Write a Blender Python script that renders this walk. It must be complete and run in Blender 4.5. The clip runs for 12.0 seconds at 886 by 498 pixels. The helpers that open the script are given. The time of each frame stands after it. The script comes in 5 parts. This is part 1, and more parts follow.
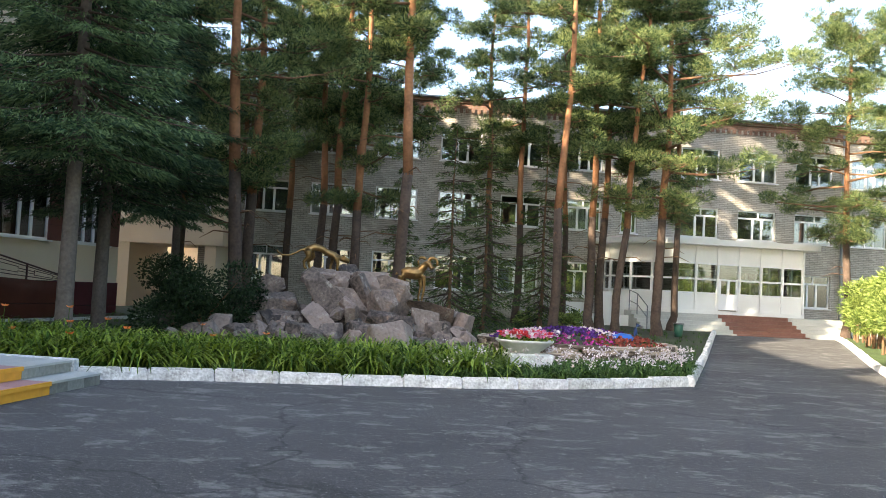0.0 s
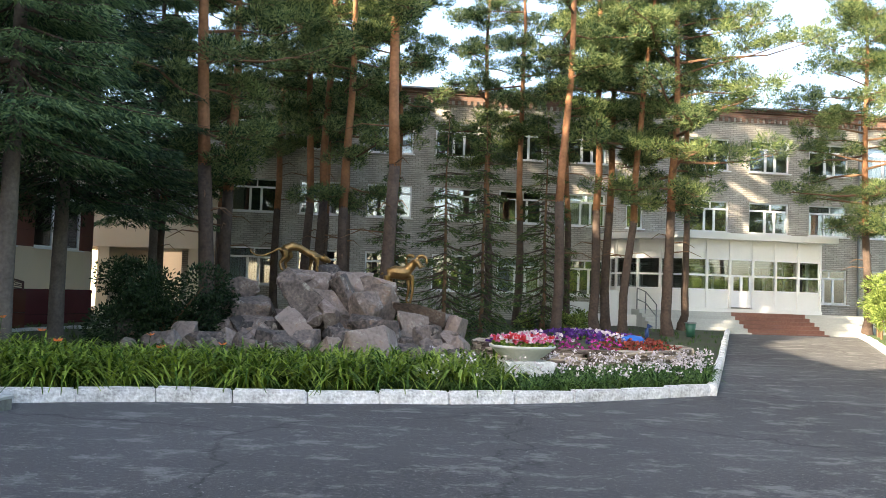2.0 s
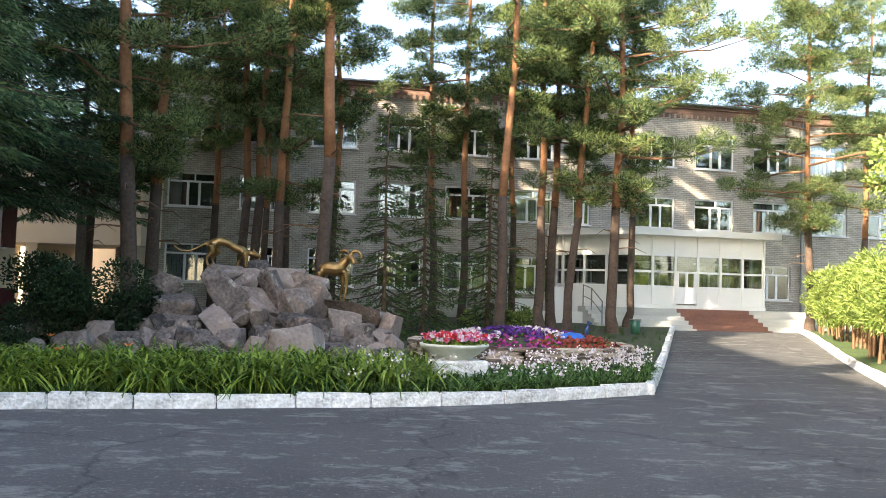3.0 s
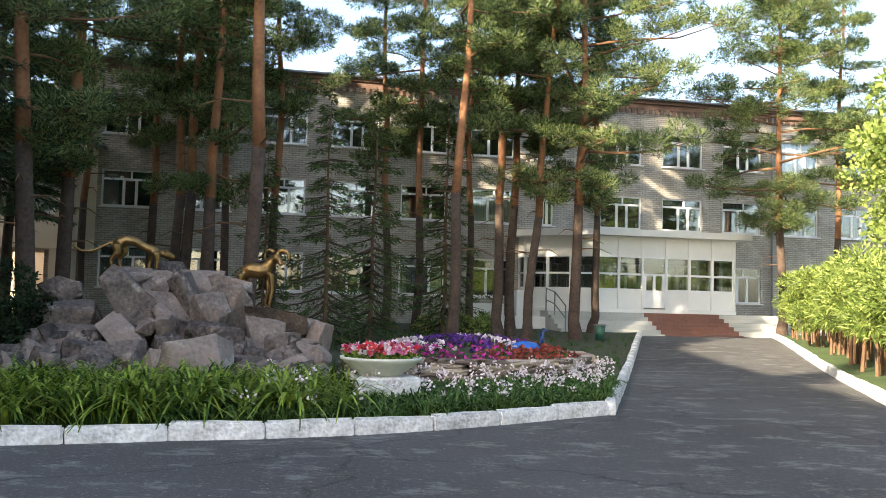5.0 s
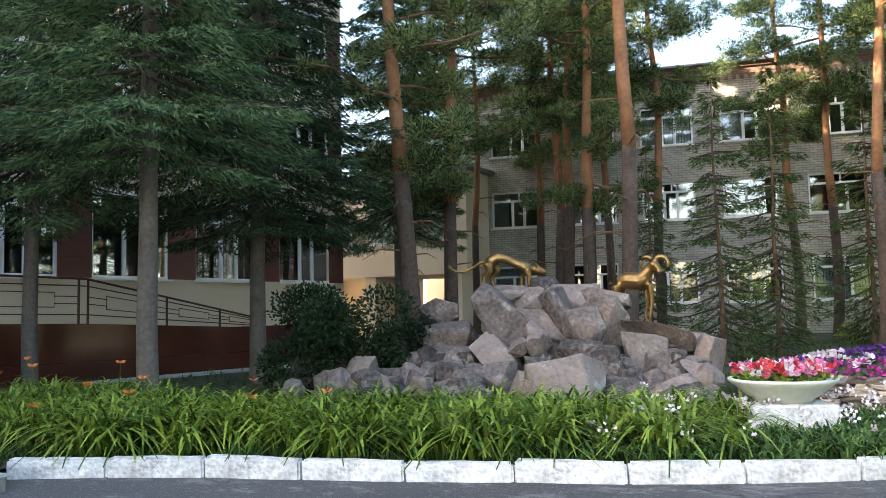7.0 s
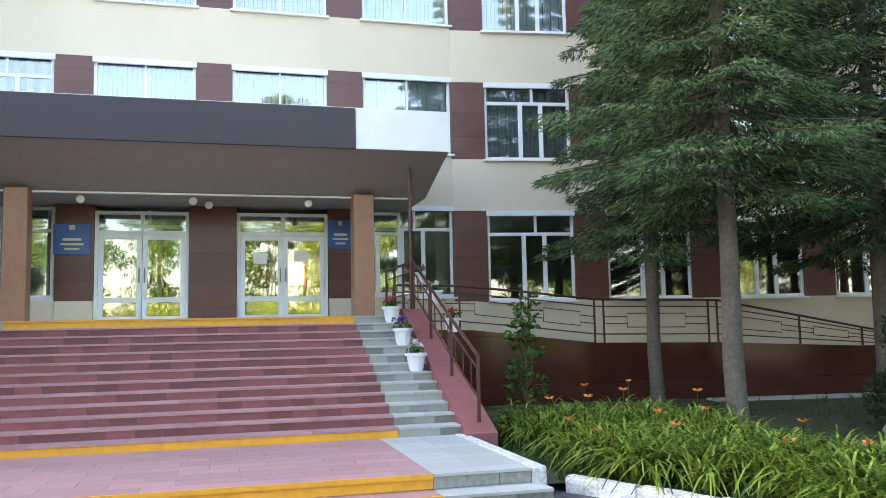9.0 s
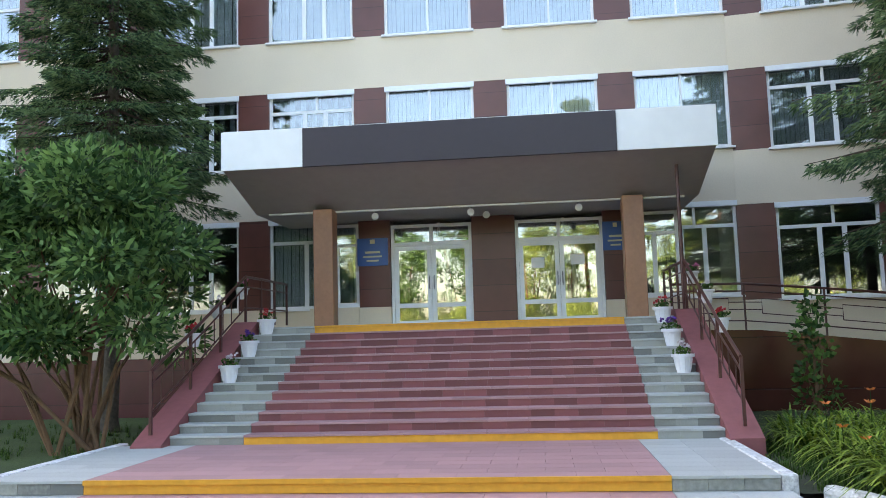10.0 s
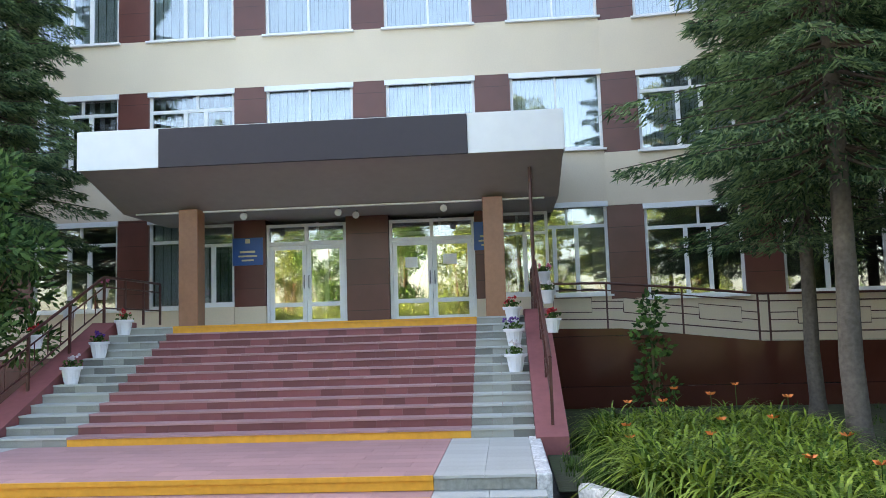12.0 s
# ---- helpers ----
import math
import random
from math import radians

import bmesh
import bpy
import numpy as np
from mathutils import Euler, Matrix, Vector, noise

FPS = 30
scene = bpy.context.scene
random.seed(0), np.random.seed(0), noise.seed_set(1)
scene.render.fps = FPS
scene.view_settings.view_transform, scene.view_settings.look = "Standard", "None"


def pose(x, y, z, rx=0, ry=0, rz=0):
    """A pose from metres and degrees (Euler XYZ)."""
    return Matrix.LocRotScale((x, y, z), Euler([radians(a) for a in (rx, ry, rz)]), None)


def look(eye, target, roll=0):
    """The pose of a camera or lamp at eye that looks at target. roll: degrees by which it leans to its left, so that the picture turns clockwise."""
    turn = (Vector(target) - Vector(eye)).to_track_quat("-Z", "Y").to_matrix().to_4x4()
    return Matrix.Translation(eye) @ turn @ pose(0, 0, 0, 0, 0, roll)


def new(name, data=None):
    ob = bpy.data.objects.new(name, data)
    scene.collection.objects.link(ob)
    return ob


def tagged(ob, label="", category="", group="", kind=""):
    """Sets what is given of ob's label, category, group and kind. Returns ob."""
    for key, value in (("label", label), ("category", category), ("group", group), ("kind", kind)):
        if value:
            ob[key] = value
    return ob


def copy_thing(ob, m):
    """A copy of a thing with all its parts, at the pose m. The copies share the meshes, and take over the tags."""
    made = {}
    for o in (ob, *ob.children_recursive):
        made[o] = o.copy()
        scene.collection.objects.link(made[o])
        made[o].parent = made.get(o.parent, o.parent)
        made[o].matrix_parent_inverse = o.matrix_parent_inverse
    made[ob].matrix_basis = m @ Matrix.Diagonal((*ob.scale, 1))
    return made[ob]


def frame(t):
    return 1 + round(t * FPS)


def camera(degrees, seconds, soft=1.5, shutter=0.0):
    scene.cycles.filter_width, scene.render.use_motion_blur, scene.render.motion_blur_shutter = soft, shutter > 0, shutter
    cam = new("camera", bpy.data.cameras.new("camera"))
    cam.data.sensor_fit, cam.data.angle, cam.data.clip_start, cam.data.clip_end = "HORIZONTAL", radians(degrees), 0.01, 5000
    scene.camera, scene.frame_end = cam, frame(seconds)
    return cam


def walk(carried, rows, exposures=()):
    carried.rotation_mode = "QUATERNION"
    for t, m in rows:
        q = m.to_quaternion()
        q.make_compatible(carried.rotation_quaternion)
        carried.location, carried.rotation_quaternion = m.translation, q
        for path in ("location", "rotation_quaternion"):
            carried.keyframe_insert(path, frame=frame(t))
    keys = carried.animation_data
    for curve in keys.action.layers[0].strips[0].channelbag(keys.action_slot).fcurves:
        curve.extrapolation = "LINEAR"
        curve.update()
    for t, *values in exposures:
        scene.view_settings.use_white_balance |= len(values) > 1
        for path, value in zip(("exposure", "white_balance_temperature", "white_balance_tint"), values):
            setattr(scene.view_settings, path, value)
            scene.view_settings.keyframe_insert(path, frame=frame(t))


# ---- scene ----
cam = camera(56.0, 12.0, soft=0.6)
PATH = [
    (0, (-0.947, 0.26, 1.521), (-1.165, 2.245, 1.622), 3.0),
    (0.5, (-0.973, 0.68, 1.491), (-1.12, 2.672, 1.6), 2.8),
    (1, (-0.986, 1.061, 1.487), (-1.231, 3.043, 1.601), 2.2),
    (1.5, (-0.923, 1.59, 1.495), (-1.188, 3.569, 1.603), 2.0),
    (2, (-0.826, 2.166, 1.503), (-1.054, 4.15, 1.609), 2.0),
    (2.5, (-0.698, 2.522, 1.497), (-0.911, 4.508, 1.6), 1.7),
    (3, (-0.486, 2.878, 1.487), (-0.605, 4.872, 1.592), 1.8),
    (3.5, (-0.353, 3.388, 1.487), (-0.399, 5.385, 1.598), 1.8),
    (5.5, (0.064, 5.371, 1.488), (0.005, 7.366, 1.608), 1.2),
    (6, (0.065, 5.832, 1.477), (-0.28, 7.799, 1.592), 0.2),
    (6.5, (0.102, 6.171, 1.431), (-0.515, 8.069, 1.56), -0.3),
    (7, (0.101, 6.605, 1.456), (-0.857, 8.354, 1.609), -1.3),
    (8.8, (1.33, 7.748, 1.796), (-0.537, 8.439, 1.993), -1.1),
    (9, (1.511, 7.83, 1.824), (-0.412, 8.347, 2.017), -1.2),
    (9.5, (1.671, 8.223, 1.795), (-0.317, 8.281, 2.008), -1.3),
    (10, (1.951, 8.72, 1.812), (-0.025, 8.492, 2.025), -1.6),
    (10.5, (2.073, 9.186, 1.819), (0.103, 8.907, 2.022), -1.6),
    (11, (2.13, 9.684, 1.832), (0.163, 9.386, 2.036), -1.6),
    (11.5, (2.118, 10.262, 1.842), (0.147, 9.982, 2.036), -1.7),
    (12, (1.946, 10.838, 1.856), (-0.039, 10.695, 2.053), -1.8),
]
EXPOSURES = [(0, 2.3, 6850, 10), (2.4, 2.3, 6850, 10), (3.1, 2.4, 6850, 10), (3.7, 2.2, 6850, 10), (5.5, 2.0, 6850, 10), (6.5, 2.0, 6850, 10), (7.0, 2.8, 6900, 10), (7.2, 2.85, 6900, 10), (8.8, 3.25, 7400, 13), (9.1, 3.1, 7400, 13), (9.5, 2.8, 7400, 13), (12, 2.85, 7400, 13)]
walk(cam, [(t, look(eye, target, roll)) for t, eye, target, roll in PATH], EXPOSURES)

# ---- light ----
SUN = Vector((-0.65, -0.68, 0.432)).normalized()
world = bpy.data.worlds.new("sky")
scene.world = world
world.use_nodes = True
wn = world.node_tree.nodes
sky = wn.new("ShaderNodeTexSky")
sky.sky_type = "NISHITA"
sky.sun_disc = False
sky.sun_elevation = math.asin(SUN.z)
sky.sun_rotation = math.atan2(SUN.x, SUN.y)
sky.dust_density = 2.5
world.node_tree.links.new(sky.outputs[0], wn["Background"].inputs[0])
wn["Background"].inputs[1].default_value = 0.15
sun = new("sun", bpy.data.lights.new("sun", "SUN"))
sun.data.energy = 5.0
sun.data.angle = radians(0.6)
sun.data.color = (1.0, 0.86, 0.66)
sun.matrix_world = look((0, 0, 40), (-SUN.x, -SUN.y, 40 - SUN.z))


# ---- materials ----
def material(name, color, rough=0.8, scale=6.0, vary=0.25, bump=0.15, metal=0.0, coarse=0.7, rnd=0.0, spread=None):
    """A surface with two scales of variation round its base colour, fine relief, and a change from piece to piece (rnd)."""
    m = bpy.data.materials.new(name)
    m.use_nodes = True
    n, l = m.node_tree.nodes, m.node_tree.links
    b = n["Principled BSDF"]
    b.inputs["Roughness"].default_value, b.inputs["Metallic"].default_value = rough, metal
    tc = n.new("ShaderNodeTexCoord")
    a = n.new("ShaderNodeTexNoise")
    a.inputs["Scale"].default_value, a.inputs["Detail"].default_value = scale, 6
    c = n.new("ShaderNodeTexNoise")
    c.inputs["Scale"].default_value, c.inputs["Detail"].default_value = coarse, 3
    l.new(tc.outputs["Object"], a.inputs[0])
    l.new(tc.outputs["Object"], c.inputs[0])
    r = n.new("ShaderNodeValToRGB")
    dark = [v * (1 - vary) for v in color]
    light = [min(1, v * (1 + vary)) for v in color] if spread is None else spread
    r.color_ramp.elements[0].color, r.color_ramp.elements[1].color = (*dark, 1), (*light, 1)
    r.color_ramp.elements[0].position, r.color_ramp.elements[1].position = 0.3, 0.7
    mx = n.new("ShaderNodeMath")
    mx.operation = "MULTIPLY_ADD"
    l.new(a.outputs[0], mx.inputs[0])
    mx.inputs[1].default_value = 0.55
    half = n.new("ShaderNodeMath")
    half.operation = "MULTIPLY"
    half.inputs[1].default_value = 0.45
    l.new(c.outputs[0], half.inputs[0])
    l.new(half.outputs[0], mx.inputs[2])
    last = mx
    if rnd:
        oi, isl = n.new("ShaderNodeObjectInfo"), n.new("ShaderNodeNewGeometry")
        s = n.new("ShaderNodeMath")
        s.operation = "ADD"
        l.new(oi.outputs["Random"], s.inputs[0])
        l.new(isl.outputs["Random Per Island"], s.inputs[1])
        f = n.new("ShaderNodeMath")
        f.operation = "FRACT"
        l.new(s.outputs[0], f.inputs[0])
        g = n.new("ShaderNodeMath")
        g.operation = "MULTIPLY_ADD"
        l.new(f.outputs[0], g.inputs[0])
        g.inputs[1].default_value = rnd
        h = n.new("ShaderNodeMath")
        h.operation = "SUBTRACT"
        l.new(mx.outputs[0], h.inputs[0])
        h.inputs[1].default_value = rnd / 2
        l.new(h.outputs[0], g.inputs[2])
        last = g
    l.new(last.outputs[0], r.inputs[0])
    l.new(r.outputs[0], b.inputs["Base Color"])
    if bump:
        bp = n.new("ShaderNodeBump")
        bp.inputs["Strength"].default_value, bp.inputs["Distance"].default_value = bump, 0.02
        l.new(a.outputs[0], bp.inputs["Height"])
        l.new(bp.outputs[0], b.inputs["Normal"])
    return m


def leafy(name, color, light, glow=0.35, rough=0.55, scale=0.9):
    """Leaves and needles: two greens mixed by place and piece, partly let through by light."""
    m = material(name, color, rough, scale, 0.3, 0, coarse=0.35, rnd=0.7, spread=light)
    n, l = m.node_tree.nodes, m.node_tree.links
    b = n["Principled BSDF"]
    b.inputs["Specular IOR Level"].default_value = 0.18
    tr, mix = n.new("ShaderNodeBsdfTranslucent"), n.new("ShaderNodeMixShader")
    l.new(b.inputs["Base Color"].links[0].from_socket, tr.inputs[0])
    mix.inputs[0].default_value = glow
    l.new(b.outputs[0], mix.inputs[1])
    l.new(tr.outputs[0], mix.inputs[2])
    l.new(mix.outputs[0], n["Material Output"].inputs[0])
    return m


def brickwork(name, c1, c2, mortar, width, height, gap=0.012, rough=0.85, turn=(0, 0, 0), bump=0.5):
    """Laid bricks or tiles too far off or too small to pick apart."""
    m = material(name, c1, rough, 5, 0.2, 0)
    n, l = m.node_tree.nodes, m.node_tree.links
    b = n["Principled BSDF"]
    tc, mp, t = n.new("ShaderNodeTexCoord"), n.new("ShaderNodeMapping"), n.new("ShaderNodeTexBrick")
    mp.inputs["Rotation"].default_value = [radians(a) for a in turn]
    l.new(tc.outputs["Object"], mp.inputs[0])
    l.new(mp.outputs[0], t.inputs[0])
    t.inputs["Color1"].default_value, t.inputs["Color2"].default_value, t.inputs["Mortar"].default_value = (*c1, 1), (*c2, 1), (*mortar, 1)
    t.inputs["Scale"].default_value, t.inputs["Mortar Size"].default_value = 1, gap
    t.inputs["Brick Width"].default_value, t.inputs["Row Height"].default_value = width, height
    mul = n.new("ShaderNodeMix")
    mul.data_type, mul.blend_type = "RGBA", "MULTIPLY"
    ns, rp = n.new("ShaderNodeTexNoise"), n.new("ShaderNodeValToRGB")
    ns.inputs["Scale"].default_value, ns.inputs["Detail"].default_value = 1.3, 8
    l.new(tc.outputs["Object"], ns.inputs[0])
    rp.color_ramp.elements[0].color, rp.color_ramp.elements[0].position = (0.74, 0.72, 0.7, 1), 0.3
    rp.color_ramp.elements[1].position = 0.65
    l.new(ns.outputs[0], rp.inputs[0])
    mul.inputs[0].default_value = 1
    l.new(t.outputs[0], mul.inputs[6])
    l.new(rp.outputs[0], mul.inputs[7])
    l.new(mul.outputs[2], b.inputs["Base Color"])
    bp = n.new("ShaderNodeBump")
    bp.invert = True
    bp.inputs["Strength"].default_value, bp.inputs["Distance"].default_value = bump, 0.01
    l.new(t.outputs["Fac"], bp.inputs["Height"])
    l.new(bp.outputs[0], b.inputs["Normal"])
    return m


def glazing(name, tint, base):
    """Window glass: sees through and mirrors, more at a slant."""
    m = bpy.data.materials.new(name)
    m.use_nodes = True
    n, l = m.node_tree.nodes, m.node_tree.links
    g, t, mix, fr, ad = (n.new("ShaderNode" + k) for k in ("BsdfGlossy", "BsdfTransparent", "MixShader", "Fresnel", "Math"))
    g.inputs["Roughness"].default_value = 0.01
    g.inputs[0].default_value = (*tint, 1)
    t.inputs[0].default_value = (0.75, 0.8, 0.8, 1)
    fr.inputs[0].default_value = 1.5
    ad.inputs[1].default_value = base
    l.new(fr.outputs[0], ad.inputs[0])
    l.new(ad.outputs[0], mix.inputs[0])
    l.new(t.outputs[0], mix.inputs[1])
    l.new(g.outputs[0], mix.inputs[2])
    l.new(mix.outputs[0], n["Material Output"].inputs[0])
    return m


def asphalt_material():
    m = material("asphalt", (0.07, 0.069, 0.07), 0.92, 70, 0.7, 1.0, coarse=0.25)
    n, l = m.node_tree.nodes, m.node_tree.links
    b = n["Principled BSDF"]
    first = b.inputs["Base Color"].links[0].from_socket
    tc, mp = n.new("ShaderNodeTexCoord"), n.new("ShaderNodeMapping")
    mp.inputs["Rotation"].default_value = (0, 0, radians(-12))
    mp.inputs["Scale"].default_value = (1.7, 2.6, 1)
    l.new(tc.outputs["Object"], mp.inputs[0])
    sand, ramp, cut, mix = n.new("ShaderNodeTexNoise"), n.new("ShaderNodeValToRGB"), n.new("ShaderNodeTexNoise"), n.new("ShaderNodeMix")
    sand.inputs["Scale"].default_value, sand.inputs["Detail"].default_value, sand.inputs["Roughness"].default_value = 0.8, 12, 0.78
    l.new(mp.outputs[0], sand.inputs[0])
    ramp.color_ramp.elements[0].position, ramp.color_ramp.elements[1].position = 0.53, 0.6
    l.new(sand.outputs[0], ramp.inputs[0])
    mix.data_type = "RGBA"
    fac = n.new("ShaderNodeMath")
    fac.operation = "MULTIPLY"
    fac.inputs[1].default_value = 0.36
    l.new(ramp.outputs[0], fac.inputs[0])
    l.new(fac.outputs[0], mix.inputs[0])
    l.new(first, mix.inputs[6])
    mix.inputs[7].default_value = (0.34, 0.33, 0.315, 1)
    vor, crack, mix2, nn, dist = n.new("ShaderNodeTexVoronoi"), n.new("ShaderNodeValToRGB"), n.new("ShaderNodeMix"), n.new("ShaderNodeTexNoise"), n.new("ShaderNodeVectorMath")
    vor.feature = "DISTANCE_TO_EDGE"
    vor.inputs["Scale"].default_value = 0.22
    nn.inputs["Scale"].default_value, nn.inputs["Detail"].default_value = 1.2, 6
    dist.operation = "MULTIPLY_ADD"
    l.new(tc.outputs["Object"], nn.inputs[0])
    l.new(nn.outputs[1], dist.inputs[0])
    dist.inputs[1].default_value = (1.4, 1.4, 0)
    l.new(tc.outputs["Object"], dist.inputs[2])
    l.new(dist.outputs[0], vor.inputs[0])
    crack.color_ramp.elements[0].color, crack.color_ramp.elements[1].color = (0.7, 0.7, 0.7, 1), (0, 0, 0, 1)
    crack.color_ramp.elements[1].position = 0.009
    l.new(vor.outputs["Distance"], crack.inputs[0])
    mix2.data_type = "RGBA"
    l.new(crack.outputs[0], mix2.inputs[0])
    l.new(mix.outputs[2], mix2.inputs[6])
    mix2.inputs[7].default_value = (0.02, 0.02, 0.02, 1)
    grit, gr, mix3 = n.new("ShaderNodeTexNoise"), n.new("ShaderNodeValToRGB"), n.new("ShaderNodeMix")
    grit.inputs["Scale"].default_value, grit.inputs["Detail"].default_value, grit.inputs["Roughness"].default_value = 22, 12, 0.85
    l.new(tc.outputs["Object"], grit.inputs[0])
    gr.color_ramp.elements[0].position, gr.color_ramp.elements[1].position = 0.55, 0.63
    l.new(grit.outputs[0], gr.inputs[0])
    mix3.data_type = "RGBA"
    l.new(gr.outputs[0], mix3.inputs[0])
    l.new(mix2.outputs[2], mix3.inputs[6])
    mix3.inputs[7].default_value = (0.34, 0.33, 0.32, 1)
    l.new(mix3.outputs[2], b.inputs["Base Color"])
    return m


ASPHALT = asphalt_material()
SOIL = material("soil", (0.06, 0.05, 0.035), 0.95, 14, 0.45, 0.6, spread=(0.05, 0.075, 0.025))
LAWN = material("lawn", (0.035, 0.075, 0.018), 0.95, 18, 0.4, 0.6, spread=(0.075, 0.12, 0.03))
WHITEWASH = material("whitewash", (0.62, 0.61, 0.6), 0.9, 26, 0.5, 0.9, coarse=6.0, rnd=0.1, spread=(0.9, 0.9, 0.9))
CREAM = material("cream_plaster", (0.70, 0.59, 0.455), 0.85, 30, 0.06, 0.12)
BROWN_TILE = brickwork("brown_tile", (0.12, 0.036, 0.029), (0.15, 0.05, 0.04), (0.07, 0.024, 0.02), 0.6, 0.6, 0.008, 0.35, (90, 0, 90), 0.25)
PLINTH = brickwork("plinth_tile", (0.09, 0.019, 0.027), (0.12, 0.03, 0.038), (0.045, 0.012, 0.016), 0.8, 0.5, 0.01, 0.25, (90, 0, 90), 0.25)
RAMP_TILE = brickwork("ramp_tile", (0.07, 0.018, 0.014), (0.1, 0.032, 0.022), (0.03, 0.01, 0.009), 1.1, 0.6, 0.01, 0.12, (90, 0, 90), 0.2)
SILICATE = brickwork("silicate_brick", (0.56, 0.525, 0.47), (0.42, 0.39, 0.35), (0.25, 0.235, 0.21), 0.27, 0.088, 0.011, 0.9, (90, 0, 0))
REDBRICK = brickwork("red_brick", (0.17, 0.085, 0.062), (0.21, 0.11, 0.08), (0.2, 0.16, 0.13), 0.27, 0.088, 0.014, 0.9, (90, 0, 0))
WHITE = material("white_paint", (0.78, 0.78, 0.76), 0.5, 20, 0.06, 0.05)
UPVC = material("white_window_plastic", (0.8, 0.81, 0.82), 0.35, 12, 0.04, 0)
PANEL = material("white_panel", (0.78, 0.78, 0.77), 0.45, 3, 0.05, 0.03)
DARKSIGN = material("dark_fascia", (0.026, 0.015, 0.022), 0.45, 8, 0.12, 0.04)
SOFFIT = material("soffit_panel", (0.37, 0.325, 0.295), 0.55, 5, 0.06, 0.04)
COLUMN = material("tan_tile", (0.33, 0.155, 0.085), 0.4, 12, 0.15, 0.1)
REDTILE = material("red_granite_tile", (0.205, 0.062, 0.064), 0.5, 25, 0.24, 0.15, rnd=0.6)
PINKTREAD = material("pink_tread", (0.39, 0.215, 0.215), 0.6, 25, 0.15, 0.15, rnd=0.3)
GREYTILE = material("grey_green_tile", (0.24, 0.24, 0.215), 0.5, 18, 0.35, 0.2, rnd=0.6)
GREYTREAD = material("grey_tread", (0.42, 0.43, 0.41), 0.55, 18, 0.15, 0.15, rnd=0.2)
YELLOW = material("yellow_paint", (0.72, 0.34, 0.03), 0.6, 10, 0.15, 0.15)
STRINGER = material("stringer_paint", (0.27, 0.085, 0.085), 0.6, 8, 0.15, 0.15)
RUSTSTEP = material("worn_red_step_paint", (0.2, 0.095, 0.07), 0.75, 14, 0.3, 0.2)
RAIL = material("brown_railing_paint", (0.075, 0.022, 0.018), 0.4, 10, 0.2, 0.05)
GLASS = glazing("window_glass", (0.93, 0.95, 1.0), 0.13)
# Warm tint puts the gold of the mirrored trees into the pane colour.
DOORGLASS = glazing("warm_tint_glass", (1.0, 0.96, 0.86), 0.24)
# Dark grey puts the dimness of the unlit rooms into the colour.
ROOM = material("dim_room_grey", (0.10, 0.105, 0.11), 0.9, 3, 0.2, 0)
BLIND = material("white_blind", (0.72, 0.74, 0.76), 0.8, 10, 0.06, 0.05)
CURTAIN = material("grey_curtain", (0.38, 0.41, 0.45), 0.85, 10, 0.2, 0.05)
NEEDLE = leafy("pine_needles", (0.045, 0.1, 0.045), (0.28, 0.335, 0.13), 0.5)
ELDER = leafy("elder_leaf", (0.04, 0.1, 0.03), (0.17, 0.29, 0.09), 0.42)
SPRUCE = leafy("spruce_needles", (0.045, 0.1, 0.05), (0.165, 0.245, 0.105), 0.42)
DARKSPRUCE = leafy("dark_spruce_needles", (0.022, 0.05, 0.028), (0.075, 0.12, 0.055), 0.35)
BARK = material("pine_bark", (0.072, 0.049, 0.037), 0.95, 14, 0.5, 0.9, coarse=3)
GREYBARK = material("grey_spruce_bark", (0.115, 0.095, 0.08), 0.95, 16, 0.4, 0.8, coarse=3)
ORANGE = material("orange_pine_bark", (0.27, 0.125, 0.06), 0.9, 12, 0.35, 0.6, coarse=2)
TWIG = material("twig_bark", (0.16, 0.09, 0.05), 0.95, 10, 0.3, 0.3)
LARCH = leafy("bright_needles", (0.15, 0.23, 0.05), (0.34, 0.42, 0.12), 0.45)
LEAF = leafy("elder_leaves", (0.04, 0.1, 0.026), (0.12, 0.23, 0.055), 0.3)
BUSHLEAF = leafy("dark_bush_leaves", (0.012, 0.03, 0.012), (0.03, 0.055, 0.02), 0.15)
LILY = leafy("daylily_leaves", (0.065, 0.14, 0.02), (0.27, 0.36, 0.06), 0.32, 0.35)
MEADOW = leafy("meadow_leaves", (0.035, 0.085, 0.02), (0.13, 0.22, 0.06), 0.3)
GRASS = leafy("grass_blades", (0.035, 0.085, 0.015), (0.09, 0.16, 0.035), 0.3)
ROCK = material("rock", (0.075, 0.064, 0.06), 0.92, 15, 0.45, 1.0, coarse=2.2, rnd=0.38, spread=(0.27, 0.21, 0.18))
_n, _l = ROCK.node_tree.nodes, ROCK.node_tree.links
_b = _n["Principled BSDF"]
_first = _b.inputs["Base Color"].links[0].from_socket
_tc = _n["Texture Coordinate"]
